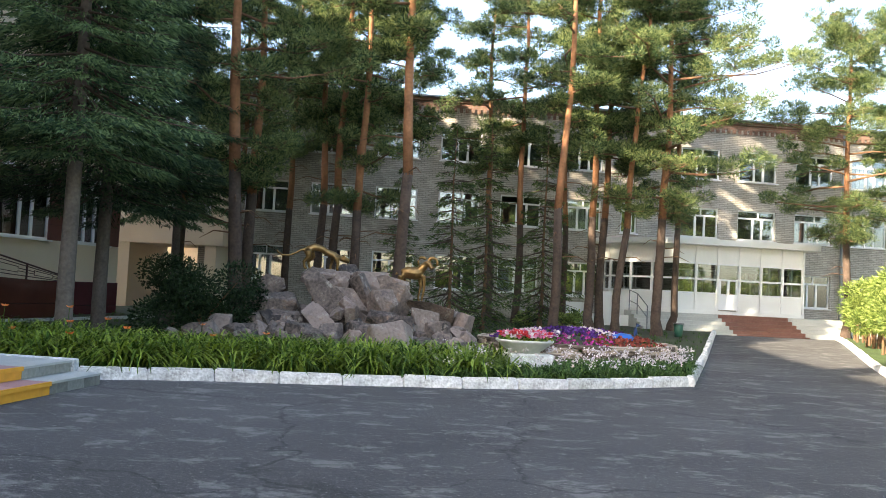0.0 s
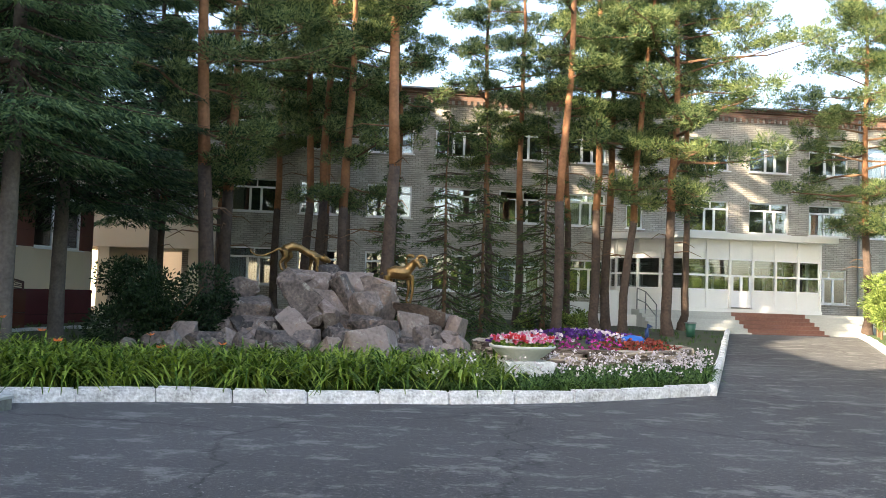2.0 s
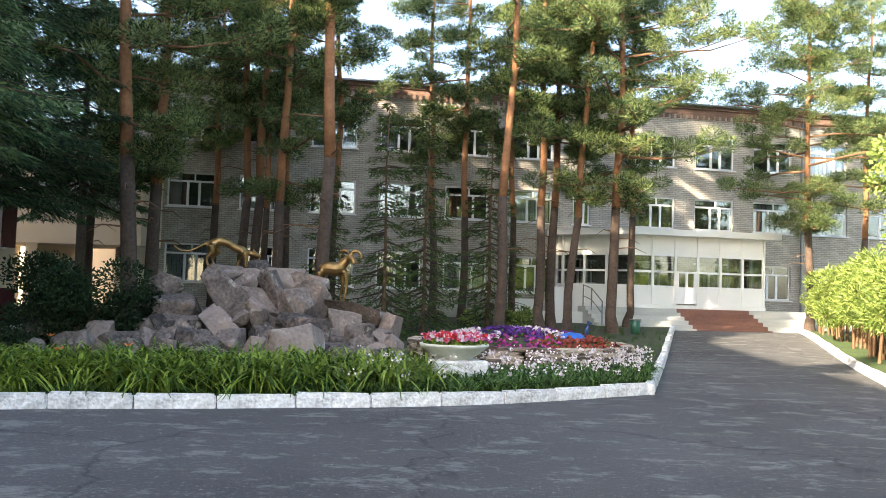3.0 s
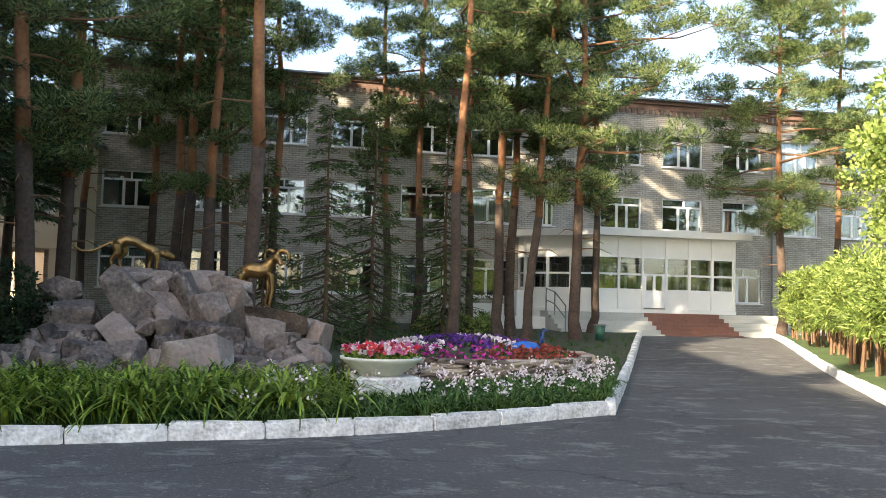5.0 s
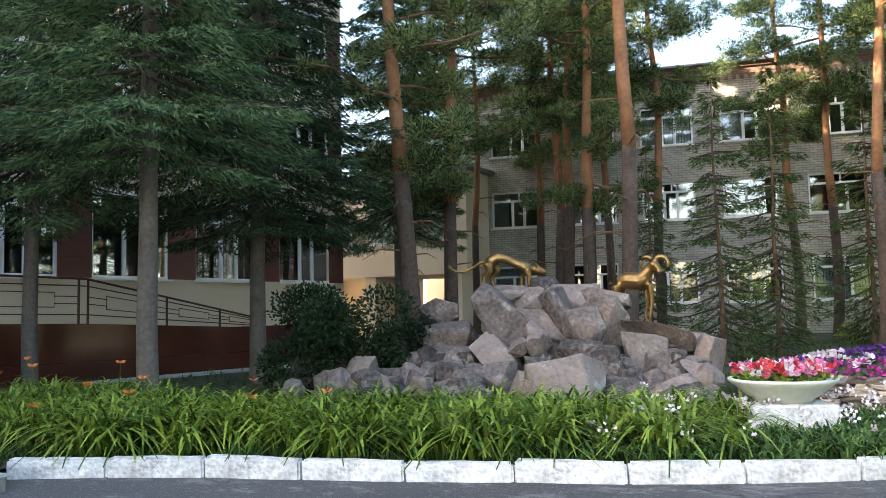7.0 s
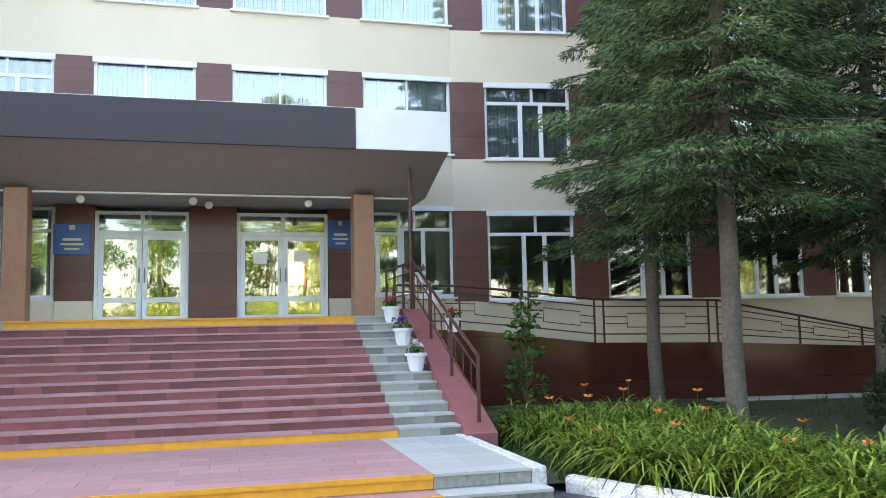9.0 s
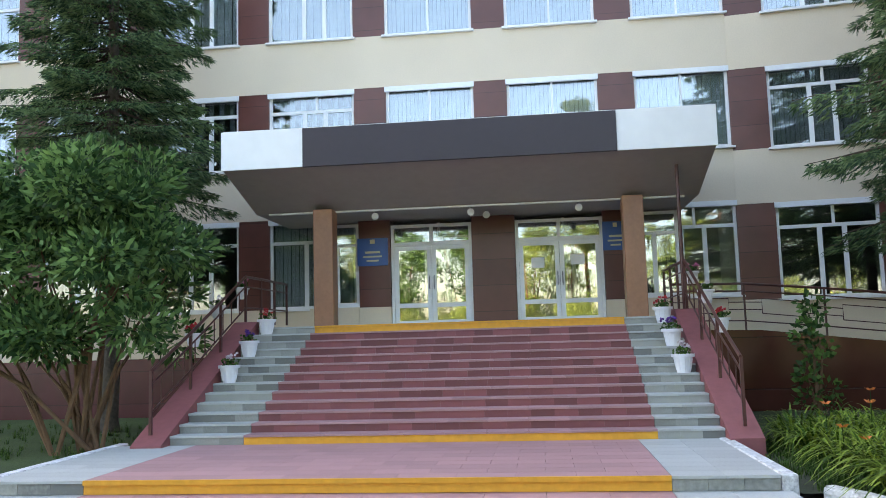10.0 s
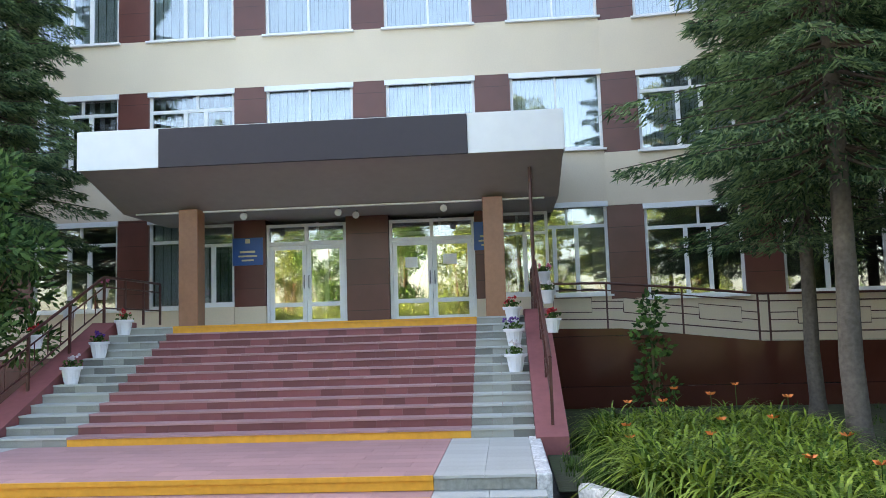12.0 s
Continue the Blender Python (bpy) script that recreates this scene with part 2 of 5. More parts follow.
for _scale, _low, _high, _col in ((3.2, 0.56, 0.66, (0.46, 0.43, 0.38, 1)), (1.7, 0.58, 0.68, (0.24, 0.13, 0.075, 1)), (13.0, 0.62, 0.7, (0.05, 0.045, 0.042, 1))):
    _t, _r, _m = _n.new("ShaderNodeTexNoise"), _n.new("ShaderNodeValToRGB"), _n.new("ShaderNodeMix")
    _t.inputs["Scale"].default_value, _t.inputs["Detail"].default_value, _t.inputs["Roughness"].default_value = _scale, 10, 0.7
    _l.new(_tc.outputs["Object"], _t.inputs[0])
    _r.color_ramp.elements[0].position, _r.color_ramp.elements[1].position = _low, _high
    _r.color_ramp.elements[1].color = (0.8, 0.8, 0.8, 1)
    _l.new(_t.outputs[0], _r.inputs[0])
    _m.data_type = "RGBA"
    _l.new(_r.outputs[0], _m.inputs[0])
    _l.new(_first, _m.inputs[6])
    _m.inputs[7].default_value = _col
    _first = _m.outputs[2]
_l.new(_first, _b.inputs["Base Color"])
SLATE = material("flat_stone", (0.20, 0.15, 0.12), 0.9, 8, 0.4, 0.6, coarse=2, rnd=0.7, spread=(0.44, 0.36, 0.28))
GOLD = material("gilded_paint", (0.27, 0.165, 0.065), 0.42, 7, 0.6, 0.35, metal=0.9)
PEARL = material("bowl_paint", (0.6, 0.62, 0.54), 0.8, 10, 0.15, 0.1)
BLUE = material("peacock_blue", (0.015, 0.11, 0.42), 0.35, 8, 0.3, 0.05)
POT = material("white_pot_plastic", (0.78, 0.78, 0.8), 0.4, 8, 0.05, 0.03)
GREENBIN = material("green_bin_paint", (0.02, 0.09, 0.06), 0.5, 8, 0.2, 0.05)
DEEPBLUE = material("deep_blue_paint", (0.01, 0.035, 0.12), 0.35, 8, 0.3, 0.05)
SIGNBLUE = material("blue_sign", (0.02, 0.09, 0.32), 0.35, 4, 0.1, 0)
SIGNPALE = material("sign_lettering", (0.6, 0.55, 0.35), 0.5, 4, 0.05, 0)
STEEL = material("grey_metal", (0.2, 0.21, 0.22), 0.45, 8, 0.15, 0.05, metal=0.6)


# ---- building blocks ----
def box(bm, x0, x1, y0, y1, z0, z1, m=None):
    v = [bm.verts.new((x, y, z)) for x in (x0, x1) for y in (y0, y1) for z in (z0, z1)]
    for f in ((0, 1, 3, 2), (4, 6, 7, 5), (0, 4, 5, 1), (2, 3, 7, 6), (0, 2, 6, 4), (1, 5, 7, 3)):
        bm.faces.new([v[i] for i in f])
    if m is not None:
        for q in v:
            q.co = m @ q.co
    return v


def tube(bm, pts, radii, sides=8, cap=True):
    """A tapered tube along points."""
    rings = []
    for i, p in enumerate(pts):
        p = Vector(p)
        a, b = Vector(pts[max(i - 1, 0)]), Vector(pts[min(i + 1, len(pts) - 1)])
        d = (b - a).normalized()
        s = d.cross(Vector((0, 0, 1)) if abs(d.z) < 0.9 else Vector((1, 0, 0))).normalized()
        u = s.cross(d)
        r = radii[i] if hasattr(radii, "__len__") else radii
        rings.append([bm.verts.new(p + r * (math.cos(k * math.tau / sides) * s + math.sin(k * math.tau / sides) * u)) for k in range(sides)])
    for a, b in zip(rings, rings[1:]):
        for k in range(sides):
            bm.faces.new((a[k], a[(k + 1) % sides], b[(k + 1) % sides], b[k]))
    if cap:
        bm.faces.new(rings[0][::-1])
        bm.faces.new(rings[-1])


def lathe(bm, profile, centre=(0, 0, 0), sides=24):
    rings = [[bm.verts.new((centre[0] + r * math.cos(k * math.tau / sides), centre[1] + r * math.sin(k * math.tau / sides), centre[2] + z)) for k in range(sides)] for r, z in profile]
    for a, b in zip(rings, rings[1:]):
        for k in range(sides):
            bm.faces.new((a[k], a[(k + 1) % sides], b[(k + 1) % sides], b[k]))


def part(name, bm, mat, parent=None, label="", smooth=False, bevel=0.0):
    """Links a bmesh as one mesh object under a thing or a part."""
    if bevel:
        bmesh.ops.bevel(bm, geom=bm.edges[:], offset=bevel, segments=1, affect="EDGES")
    bmesh.ops.recalc_face_normals(bm, faces=bm.faces[:])
    me = bpy.data.meshes.new(name)
    bm.to_mesh(me)
    bm.free()
    me.materials.append(mat)
    if smooth:
        me.shade_smooth()
    ob = new(name, me)
    if parent is not None:
        ob.parent = parent
    if label:
        tagged(ob, label)
    return ob


def slab(name, mat, dims, parent=None, label="", bevel=0.0):
    bm = bmesh.new()
    box(bm, *dims)
    return part(name, bm, mat, parent, label, bevel=bevel)


def raw(name, verts, faces, mat, parent=None, label=""):
    me = bpy.data.meshes.new(name)
    me.from_pydata(verts, [], faces)
    me.materials.append(mat)
    ob = new(name, me)
    if parent is not None:
        ob.parent = parent
    if label:
        tagged(ob, label)
    return ob


def thing(name, label, category, m=None, group="", kind=""):
    ob = tagged(new(name), label, category, group, kind)
    if m is not None:
        ob.matrix_world = m
    return ob


DRIVE = Vector((0.223, 0.975))


def lie(x, y):
    """The ground's height: level near the steps, rising a little towards the brick school."""
    s = (x * DRIVE.x + y * DRIVE.y - 22) / 16
    s = min(max(s, 0), 1)
    return 0.34 * s * s * (3 - 2 * s)


def inside(x, y, poly):
    hit = False
    for (ax, ay), (bx, by) in zip(poly, poly[1:] + poly[:1]):
        if (ay > y) != (by > y) and x < (bx - ax) * (y - ay) / (by - ay) + ax:
            hit = not hit
    return hit


def sheet(name, poly, mat, up, label, category, step=0.5, rough=0.03):
    """A piece of ground with an exact outline that follows the lie of the land."""
    bm = bmesh.new()
    f = bm.faces.new([bm.verts.new((x, y, 0)) for x, y in poly])
    xs, ys = [p[0] for p in poly], [p[1] for p in poly]
    for axis, lo, hi in ((0, min(xs), max(xs)), (1, min(ys), max(ys))):
        k = lo + step
        while k < hi:
            co, no = ((k, 0, 0), (1, 0, 0)) if axis == 0 else ((0, k, 0), (0, 1, 0))
            bmesh.ops.bisect_plane(bm, geom=bm.verts[:] + bm.edges[:] + bm.faces[:], plane_co=co, plane_no=no)
            k += step
    for v in bm.verts:
        edge = v.is_boundary
        v.co.z = lie(v.co.x, v.co.y) + up + (0 if edge else rough * noise.noise(Vector((v.co.x * 0.9, v.co.y * 0.9, 3))))
    ob = part(name, bm, mat, None, "", True)
    return tagged(ob, label, category, kind="structure")


# ---- ground ----
def ground():
    grid = [-700, -300, -150, -100, -70] + [-50 + 2.5 * i for i in range(49)] + [90, 130, 200, 400, 900]
    verts = [(x, y, lie(x, y)) for y in grid for x in grid]
    w = len(grid)
    faces = [(j * w + i, j * w + i + 1, (j + 1) * w + i + 1, (j + 1) * w + i) for j in range(w - 1) for i in range(w - 1)]
    ob = raw("ground", verts, faces, ASPHALT)
    ob.data.shade_smooth()
    tagged(ob, "worn grey asphalt forecourt dusted with pale sand", "asphalt", kind="structure")


ground()
KERB_FRONT = [(-7.35, 11.62), (-6.6, 12.02), (-5.83, 12.36), (-4.75, 12.67), (-3.75, 12.98), (-2.77, 13.34), (-1.85, 13.64), (-0.97, 14.04), (-0.13, 14.55), (0.85, 15.3), (1.95, 16.2)]
KERB_DRIVE = [(2.0, 16.12), (6.75, 36.6)]
KERB_RIGHT = [(5.6, 14.2), (7.3, 20.1), (12.3, 38.6)]
BED = KERB_FRONT + [(6.75, 36.6), (4.6, 37.3), (4.2, 40.6), (-16.0, 36.0), (-18.0, 33.0), (-18.0, 26.0), (-16.5, 26.0), (-16.5, 11.8), (-10.4, 11.8), (-10.2, 11.35), (-7.3, 11.35)]
sheet("lawn", BED, SOIL, 0.1, "planted bed of dark soil and short grass behind the kerb", "lawn")
sheet("lawn", [(-18.0, 2.2), (-18.0, -25.0), (-8.0, -25.0), (-8.0, 1.2), (-10.3, 2.2)], LAWN, 0.06, "shaded strip of grass along the facade", "lawn", 1.0)
sheet("lawn", KERB_RIGHT + [(40, 44), (40, -20), (5.6, -20)][:2] + [(40, 10), (6.2, 13.6)], LAWN, 0.1, "grass beside the drive under the hedge", "lawn", 1.0)


def kerb(line, label, length=0.965, height=0.175, width=0.17):
    ob = thing("kerb", label, "kerb", kind="structure")
    whole = sum((Vector(b) - Vector(a)).length for a, b in zip(line, line[1:]))
    length = whole / round(whole / length)
    bm = bmesh.new()
    box(bm, -length / 2 + 0.008, length / 2 - 0.008, -width / 2, width / 2, -0.1, height)
    bmesh.ops.subdivide_edges(bm, edges=bm.edges[:], cuts=3, use_grid_fill=True)
    bmesh.ops.bevel(bm, geom=[e for e in bm.edges if e.is_manifold and e.calc_face_angle() > 1], offset=0.022, segments=2, affect="EDGES")
    for v in bm.verts:
        v.co += 0.018 * noise.noise_vector(v.co * 5) + 0.008 * noise.noise_vector(v.co * 17)
        if v.co.z > height - 0.04:
            v.co.y *= 0.9
    stone = part("kerbstone", bm, WHITEWASH, ob)
    pts, first = [Vector(p) for p in line], True
    dist = [0]
    for a, b in zip(pts, pts[1:]):
        dist.append(dist[-1] + (b - a).length)

    def at(s):
        for a, b, d0, d1 in zip(pts, pts[1:], dist, dist[1:]):
            if s <= d1 or d1 == dist[-1]:
                return a.lerp(b, (s - d0) / (d1 - d0))
    k, rng = 0, random.Random(5)
    while (k + 0.45) * length <= dist[-1]:
        a, b = at(k * length), at((k + 1) * length)
        c, d = (a + b) / 2, b - a
        m = pose(c.x, c.y, lie(c.x, c.y) + rng.uniform(-0.012, 0.012), rng.uniform(-2.5, 2.5), rng.uniform(-0.8, 0.8), math.degrees(math.atan2(d.y, d.x)) + rng.uniform(-1.2, 1.2))
        s = stone if first else stone.copy()
        if not first:
            scene.collection.objects.link(s)
        s.matrix_basis = m
        first = False
        k += 1


kerb(KERB_FRONT, "whitewashed concrete kerb round the flower bed")
kerb(KERB_DRIVE, "whitewashed concrete kerb along the drive")
kerb(KERB_RIGHT, "whitewashed concrete kerb before the hedge")


# ---- windows ----
def window(name, label, mx, width, z0, z1, style="three", blind=None, sill=True, group="", depth=0.14):
    """A plastic window in an opening. Local x runs along the wall, local -y looks out; mx is the pose of its lower left corner."""
    ob = thing(name, label, "window", mx, group, "structure")
    h, w, f = z1 - z0, width, 0.07
    bm = bmesh.new()
    for d in ((0, w, 0, f), (0, w, h - f, h), (0, f, f, h - f), (w - f, w, f, h - f)):
        box(bm, d[0], d[1], depth - 0.06, depth + 0.02, d[2], d[3])
    bars, top = [], h * 0.74
    if style == "three":
        bars = [(f, w - f, top - 0.04, top + 0.04), (w * 0.42 - 0.05, w * 0.42 + 0.05, f, top - 0.04), (w * 0.66 - 0.05, w * 0.66 + 0.05, f, top - 0.04), (w * 0.56 - 0.03, w * 0.56 + 0.03, top + 0.04, h - f)]
    elif style == "two":
        bars = [(f, w - f, top - 0.035, top + 0.035), (w * 0.52 - 0.05, w * 0.52 + 0.05, f, top - 0.035)]
    elif style == "blank":
        bars = [(w * 0.5 - 0.025, w * 0.5 + 0.025, f, h - f)]
    for d in bars:
        box(bm, d[0], d[1], depth - 0.065, depth + 0.01, d[2], d[3])
    part("window_frame", bm, UPVC, ob)
    bm = bmesh.new()
    box(bm, f, w - f, depth - 0.03, depth - 0.022, f, h - f)
    g = part("pane", bm, GLASS, ob)
    g.visible_shadow = False
    if sill:
        slab("sill", UPVC, (-0.06, w + 0.06, -0.09, depth - 0.07, -0.05, -0.004), ob)
    if blind is not None:
        bm = bmesh.new()
        x, n = f, 0
        while x < w - f - 0.05:
            n += 1
            gap = 0.105 if blind != "dark" else 0.14
            if not (blind == "dark" and n % 2):
                box(bm, x, x + gap - 0.012, depth + 0.10, depth + 0.107, f, h - 0.1, Matrix.Translation((0, 0.02 * (n % 2), 0)))
            x += gap
        part("blind", bm, BLIND if blind == "white" else CURTAIN, ob)
    return ob


# ---- cream school building with the grand steps ----
XF = -18.05
LEFTS = [-28.3, -25.25, -22.2, -19.2, -16.15, -13.1, -10.05, -7.0, -3.97, -0.94, 2.06, 5.07, 8.09, 11.16]
# The fourth storey is unseen, added so the wall's shadow covers the forecourt.
FLOORS = [(2.62, 4.85), (6.14, 8.1), (9.43, 11.4), (12.73, 14.7)]
# South of about y -15 the wall is unseen, lengthened to shade the forecourt.
Y0, Y1 = -31.0, 13.4
WING = pose(XF + 0.02, 13.36, 0, 0, 0, -7.5)
WING_LEFTS = [0.85 + 3.05 * k for k in range(5)]


def facade(name, label, m, y0, y1, lefts, floors, plinth, first, plain):
    """One straight run of the cream school. Local x looks out of the wall, local y runs along it."""
    ob = thing(name, label, "wall", m, kind="structure")
    cuts = [plinth] + [z for fl in floors for z in fl] + [16.3]
    for z0, z1 in zip(cuts[0::2], cuts[1::2]):
        slab("spandrel", CREAM, (-0.4, 0, y0, y1, z0, z1), ob, "cream plaster band")
    slab("plinth", PLINTH, (-0.36, 0.06, y0, y1, -0.2, plinth), ob, "polished dark red plinth")
    for z0, z1 in floors:
        ends = [y0] + [v for a in lefts for v in (a, a + 2.2)] + [y1]
        for a, b in zip(ends[0::2], ends[1::2]):
            slab("pier", BROWN_TILE, (-0.4, -0.012, a, b, z0, z1), ob, "brown stone-tiled pier")
    slab("cornice", STEEL, (-0.5, 0.12, y0, y1, 16.3, 16.4), ob)
    for a, b in ((y1 - 0.4, y1), (y0, y0 + 0.4)):
        slab("wall_end", CREAM, (-13, -0.4, a, b, -0.2, 16.3), ob)
    slab("wall_back", CREAM, (-13.4, -13, y0, y1, -0.2, 16.3), ob)
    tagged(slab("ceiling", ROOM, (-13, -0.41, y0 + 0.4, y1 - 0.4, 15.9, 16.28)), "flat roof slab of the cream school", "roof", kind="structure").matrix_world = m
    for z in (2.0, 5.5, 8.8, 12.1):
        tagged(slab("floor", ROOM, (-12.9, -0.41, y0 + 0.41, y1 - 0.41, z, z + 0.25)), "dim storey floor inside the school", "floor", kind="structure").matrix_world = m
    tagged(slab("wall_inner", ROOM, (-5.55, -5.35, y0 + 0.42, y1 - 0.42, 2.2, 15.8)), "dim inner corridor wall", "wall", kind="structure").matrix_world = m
    n = first
    for fl, (z0, z1) in enumerate(floors):
        for k, a in enumerate(lefts):
            n += 1
            mid = k in plain
            style = "blank" if fl and mid else "three"
            blind = "white" if fl >= 2 or (fl == 1 and mid) else (("dark" if plain else "grey") if fl == 1 else ("white" if k == 10 else None))
            wd = window("window_%d" % n, "white plastic school window " + ("with drawn white blinds" if blind == "white" else "with grey slatted blinds" if blind else "reflecting the trees"), m @ pose(0, a, z0, 0, 0, 90), 2.2, z0, z1, style, blind, True, "windows of the cream school")
            slab("lintel", UPVC, (-0.02, 2.22, -0.03, 0.05, z1 - z0 - 0.13, z1 - z0 - 0.004), wd)


facade("wall_west", "cream plastered school wall with brown tiled piers", pose(XF, 0, 0), Y0, Y1, LEFTS, FLOORS, 1.5, 0, (11, 12, 13))
facade("wall_wing", "angled cream school wing with brown tiled piers", WING, 0.004, 15.85, WING_LEFTS, [(z0 - 0.12, z1 - 0.12) for z0, z1 in FLOORS], 1.2, 70, ())


# ---- entrance of the cream school ----
ZP, ZT, XS, XT, RISERS = 0.32, 2.12, -10.24, -14.23, 13
RED0, RED1, ST0, ST1 = 4.25, 10.28, 3.1, 11.2


def canopy():
    ob = thing("canopy", "white entrance canopy with a dark centre panel over the steps", "canopy", kind="structure")
    bm = bmesh.new()
    prof = [(-13.6, 5.95), (-13.6, 5.22), (-15.55, 4.62), (XF + 0.02, 4.62), (XF + 0.02, 5.95)]
    ends = [[bm.verts.new((x, y, z)) for x, z in prof] for y in (2.6, 12.05)]
    for i in range(5):
        bm.faces.new((ends[0][i], ends[0][(i + 1) % 5], ends[1][(i + 1) % 5], ends[1][i]))
    bm.faces.new(ends[0]), bm.faces.new(ends[1][::-1])
    part("soffit", bm, SOFFIT, ob, "grey-brown panelled soffit")
    slab("fascia", PANEL, (-13.597, -13.565, 2.58, 4.23, 5.2, 5.97), ob, "white fascia panel", 0.004)
    slab("fascia", PANEL, (-13.597, -13.565, 10.25, 12.07, 5.2, 5.97), ob, "white fascia panel", 0.004)
    slab("sign_panel", DARKSIGN, (-13.597, -13.53, 4.234, 10.246, 5.19, 5.96), ob, "dark brown blank sign panel", 0.006)
    slab("roof_sheet", PANEL, (XF + 0.03, -13.62, 2.6, 12.05, 5.954, 5.99), ob)
    for y in (2.57, 12.06):
        slab("fascia", PANEL, (XF + 0.05, -13.63, y, y + 0.02, 5.22, 5.97), ob, "white side fascia")
    slab("trim", WHITE, (-15.6, -15.5, 2.9, 11.75, 4.58, 4.612), ob, "thin white trim strip")
    for y in (4.18, 10.66):
        c = thing("column", "square column clad in tan tiles under the canopy", "column", group="canopy columns", kind="structure")
        slab("shaft", COLUMN, (-15.62, -15.2, y - 0.21, y + 0.21, ZT, 4.615), c, bevel=0.01)
    for x, y in ((-15.9, 5.2), (-15.9, 7.3), (-15.9, 9.6), (-16.4, 7.6)):
        lamp = thing("spotlight", "small white spotlight under the canopy soffit", "light", pose(x, y, 4.62), "canopy lights")
        bm = bmesh.new()
        tube(bm, [(0, 0, 0), (0, 0, -0.08)], 0.025)
        part("stem", bm, STEEL, lamp)
        bm = bmesh.new()
        tube(bm, [(-0.02, 0, -0.08), (0.12, 0, -0.12)], [0.05, 0.08], 12)
        part("head", bm, WHITE, lamp)


def vestibule():
    X = -17.26
    ob = thing("wall_vestibule", "brown tiled entrance wall between the glazed doors", "wall", kind="structure")
    for a, b in ((4.5, 5.25), (7.18, 8.18), (10.2, 10.72)):
        slab("pier", BROWN_TILE, (XF + 0.01, X, a, b, ZT + (0.46 if b - a < 0.9 else 0), 4.62), ob, "dark red tiled pier")
        if b - a < 0.9:
            slab("base", CREAM, (XF + 0.01, X - 0.01, a, b, ZT, ZT + 0.458), ob, "cream base")
    for a, b in ((3.3, 4.49), (10.73, 12.0)):
        slab("base", CREAM, (XF + 0.02, X - 0.012, a, b, ZT, ZT + 0.48), ob, "cream base")
    n = 0
    for a, b in ((3.36, 4.46), (10.76, 11.9)):
        n += 1
        window("window_%d" % (95 + n), "white framed side window beside the doors", pose(X - 0.1, a, ZT + 0.52, 0, 0, 90), b - a, ZT + 0.52, 4.58, "two", None, True, "entrance windows")
    for k, (a, b) in enumerate(((5.26, 7.17), (8.19, 10.19))):
        d = thing("door_%d" % (k + 1), "white plastic double door with warm-tinted glass mirroring the trees", "door", pose(X - 0.12, a, ZT, 0, 0, 90), "entrance doors", "structure")
        w, h, top = b - a, 2.38, 1.9
        bm = bmesh.new()
        for q in ((0, 0.07, 0, h), (w - 0.07, w, 0, h), (0.07, w - 0.07, h - 0.07, h), (0.07, w - 0.07, top - 0.03, top + 0.06), (w / 2 - 0.04, w / 2 + 0.04, top + 0.06, h - 0.07)):
            box(bm, q[0], q[1], -0.04, 0.06, q[2], q[3])
        part("door_frame", bm, UPVC, d)
        bm = bmesh.new()
        box(bm, 0.07, w - 0.07, 0.02, 0.026, top + 0.06, h - 0.07)
        part("transom_pane", bm, GLASS, d)
        for s in (0, 1):
            x0 = 0.075 + s * (w / 2 - 0.07)
            x1 = x0 + w / 2 - 0.08
            leaf = thing("leaf", "", "")
            leaf.parent = d
            bm = bmesh.new()
            for q in ((x0, x0 + 0.1, 0.02, top - 0.035), (x1 - 0.1, x1, 0.02, top - 0.035), (x0 + 0.1, x1 - 0.1, 0.02, 0.12), (x0 + 0.1, x1 - 0.1, top - 0.13, top - 0.035), (x0 + 0.1, x1 - 0.1, 0.42, 0.52)):
                box(bm, q[0], q[1], -0.025, 0.045, q[2], q[3])
            part("stile", bm, UPVC, leaf)
            bm = bmesh.new()
            box(bm, x0 + 0.1, x1 - 0.1, 0.005, 0.012, 0.52, top - 0.13)
            box(bm, x0 + 0.1, x1 - 0.1, 0.005, 0.012, 0.12, 0.42)
            part("pane", bm, DOORGLASS, leaf)
            hx = x1 - 0.05 if s == 0 else x0 + 0.05
            bm = bmesh.new()
            tube(bm, [(hx, -0.03, 0.85), (hx, -0.075, 0.87), (hx, -0.075, 1.13), (hx, -0.03, 1.15)], 0.013)
            part("door_handle", bm, STEEL, leaf)
        if k == 1:
            for x, z, w2 in ((0.35, 1.25, 0.3), (1.25, 1.3, 0.32)):
                note = thing("notice", "white paper notice taped to the door glass", "notice", pose(X - 0.118, a, ZT, 0, 0, 90))
                slab("paper", WHITE, (x, x + w2, -0.008, -0.005, z, z + 0.24), note)
    for a, b, z0, z1 in ((4.47, 5.2, 3.55, 4.2), (10.18, 10.75, 3.7, 4.36)):
        s = thing("sign", "blue official name plate with pale unreadable lettering", "sign")
        slab("plate", SIGNBLUE, (X + 0.004, X + 0.03, a, b, z0, z1), s, bevel=0.004)
        for i, (f, ln, hh) in enumerate(((0.8, 0.16, 0.1), (0.45, 0.5, 0.05), (0.3, 0.62, 0.04), (0.15, 0.4, 0.04))):
            c, L = (a + b) / 2, (b - a) * ln
            slab("lettering", SIGNPALE, (X + 0.031, X + 0.034, c - L / 2, c + L / 2, z0 + f * (z1 - z0), z0 + f * (z1 - z0) + hh), s)
    slab("floor_strip", GREYTREAD, (XF, XT - 0.35, 2.63, 11.65, ZT - 0.3, ZT - 0.003), ob, "tiled porch floor")


TILES = {}


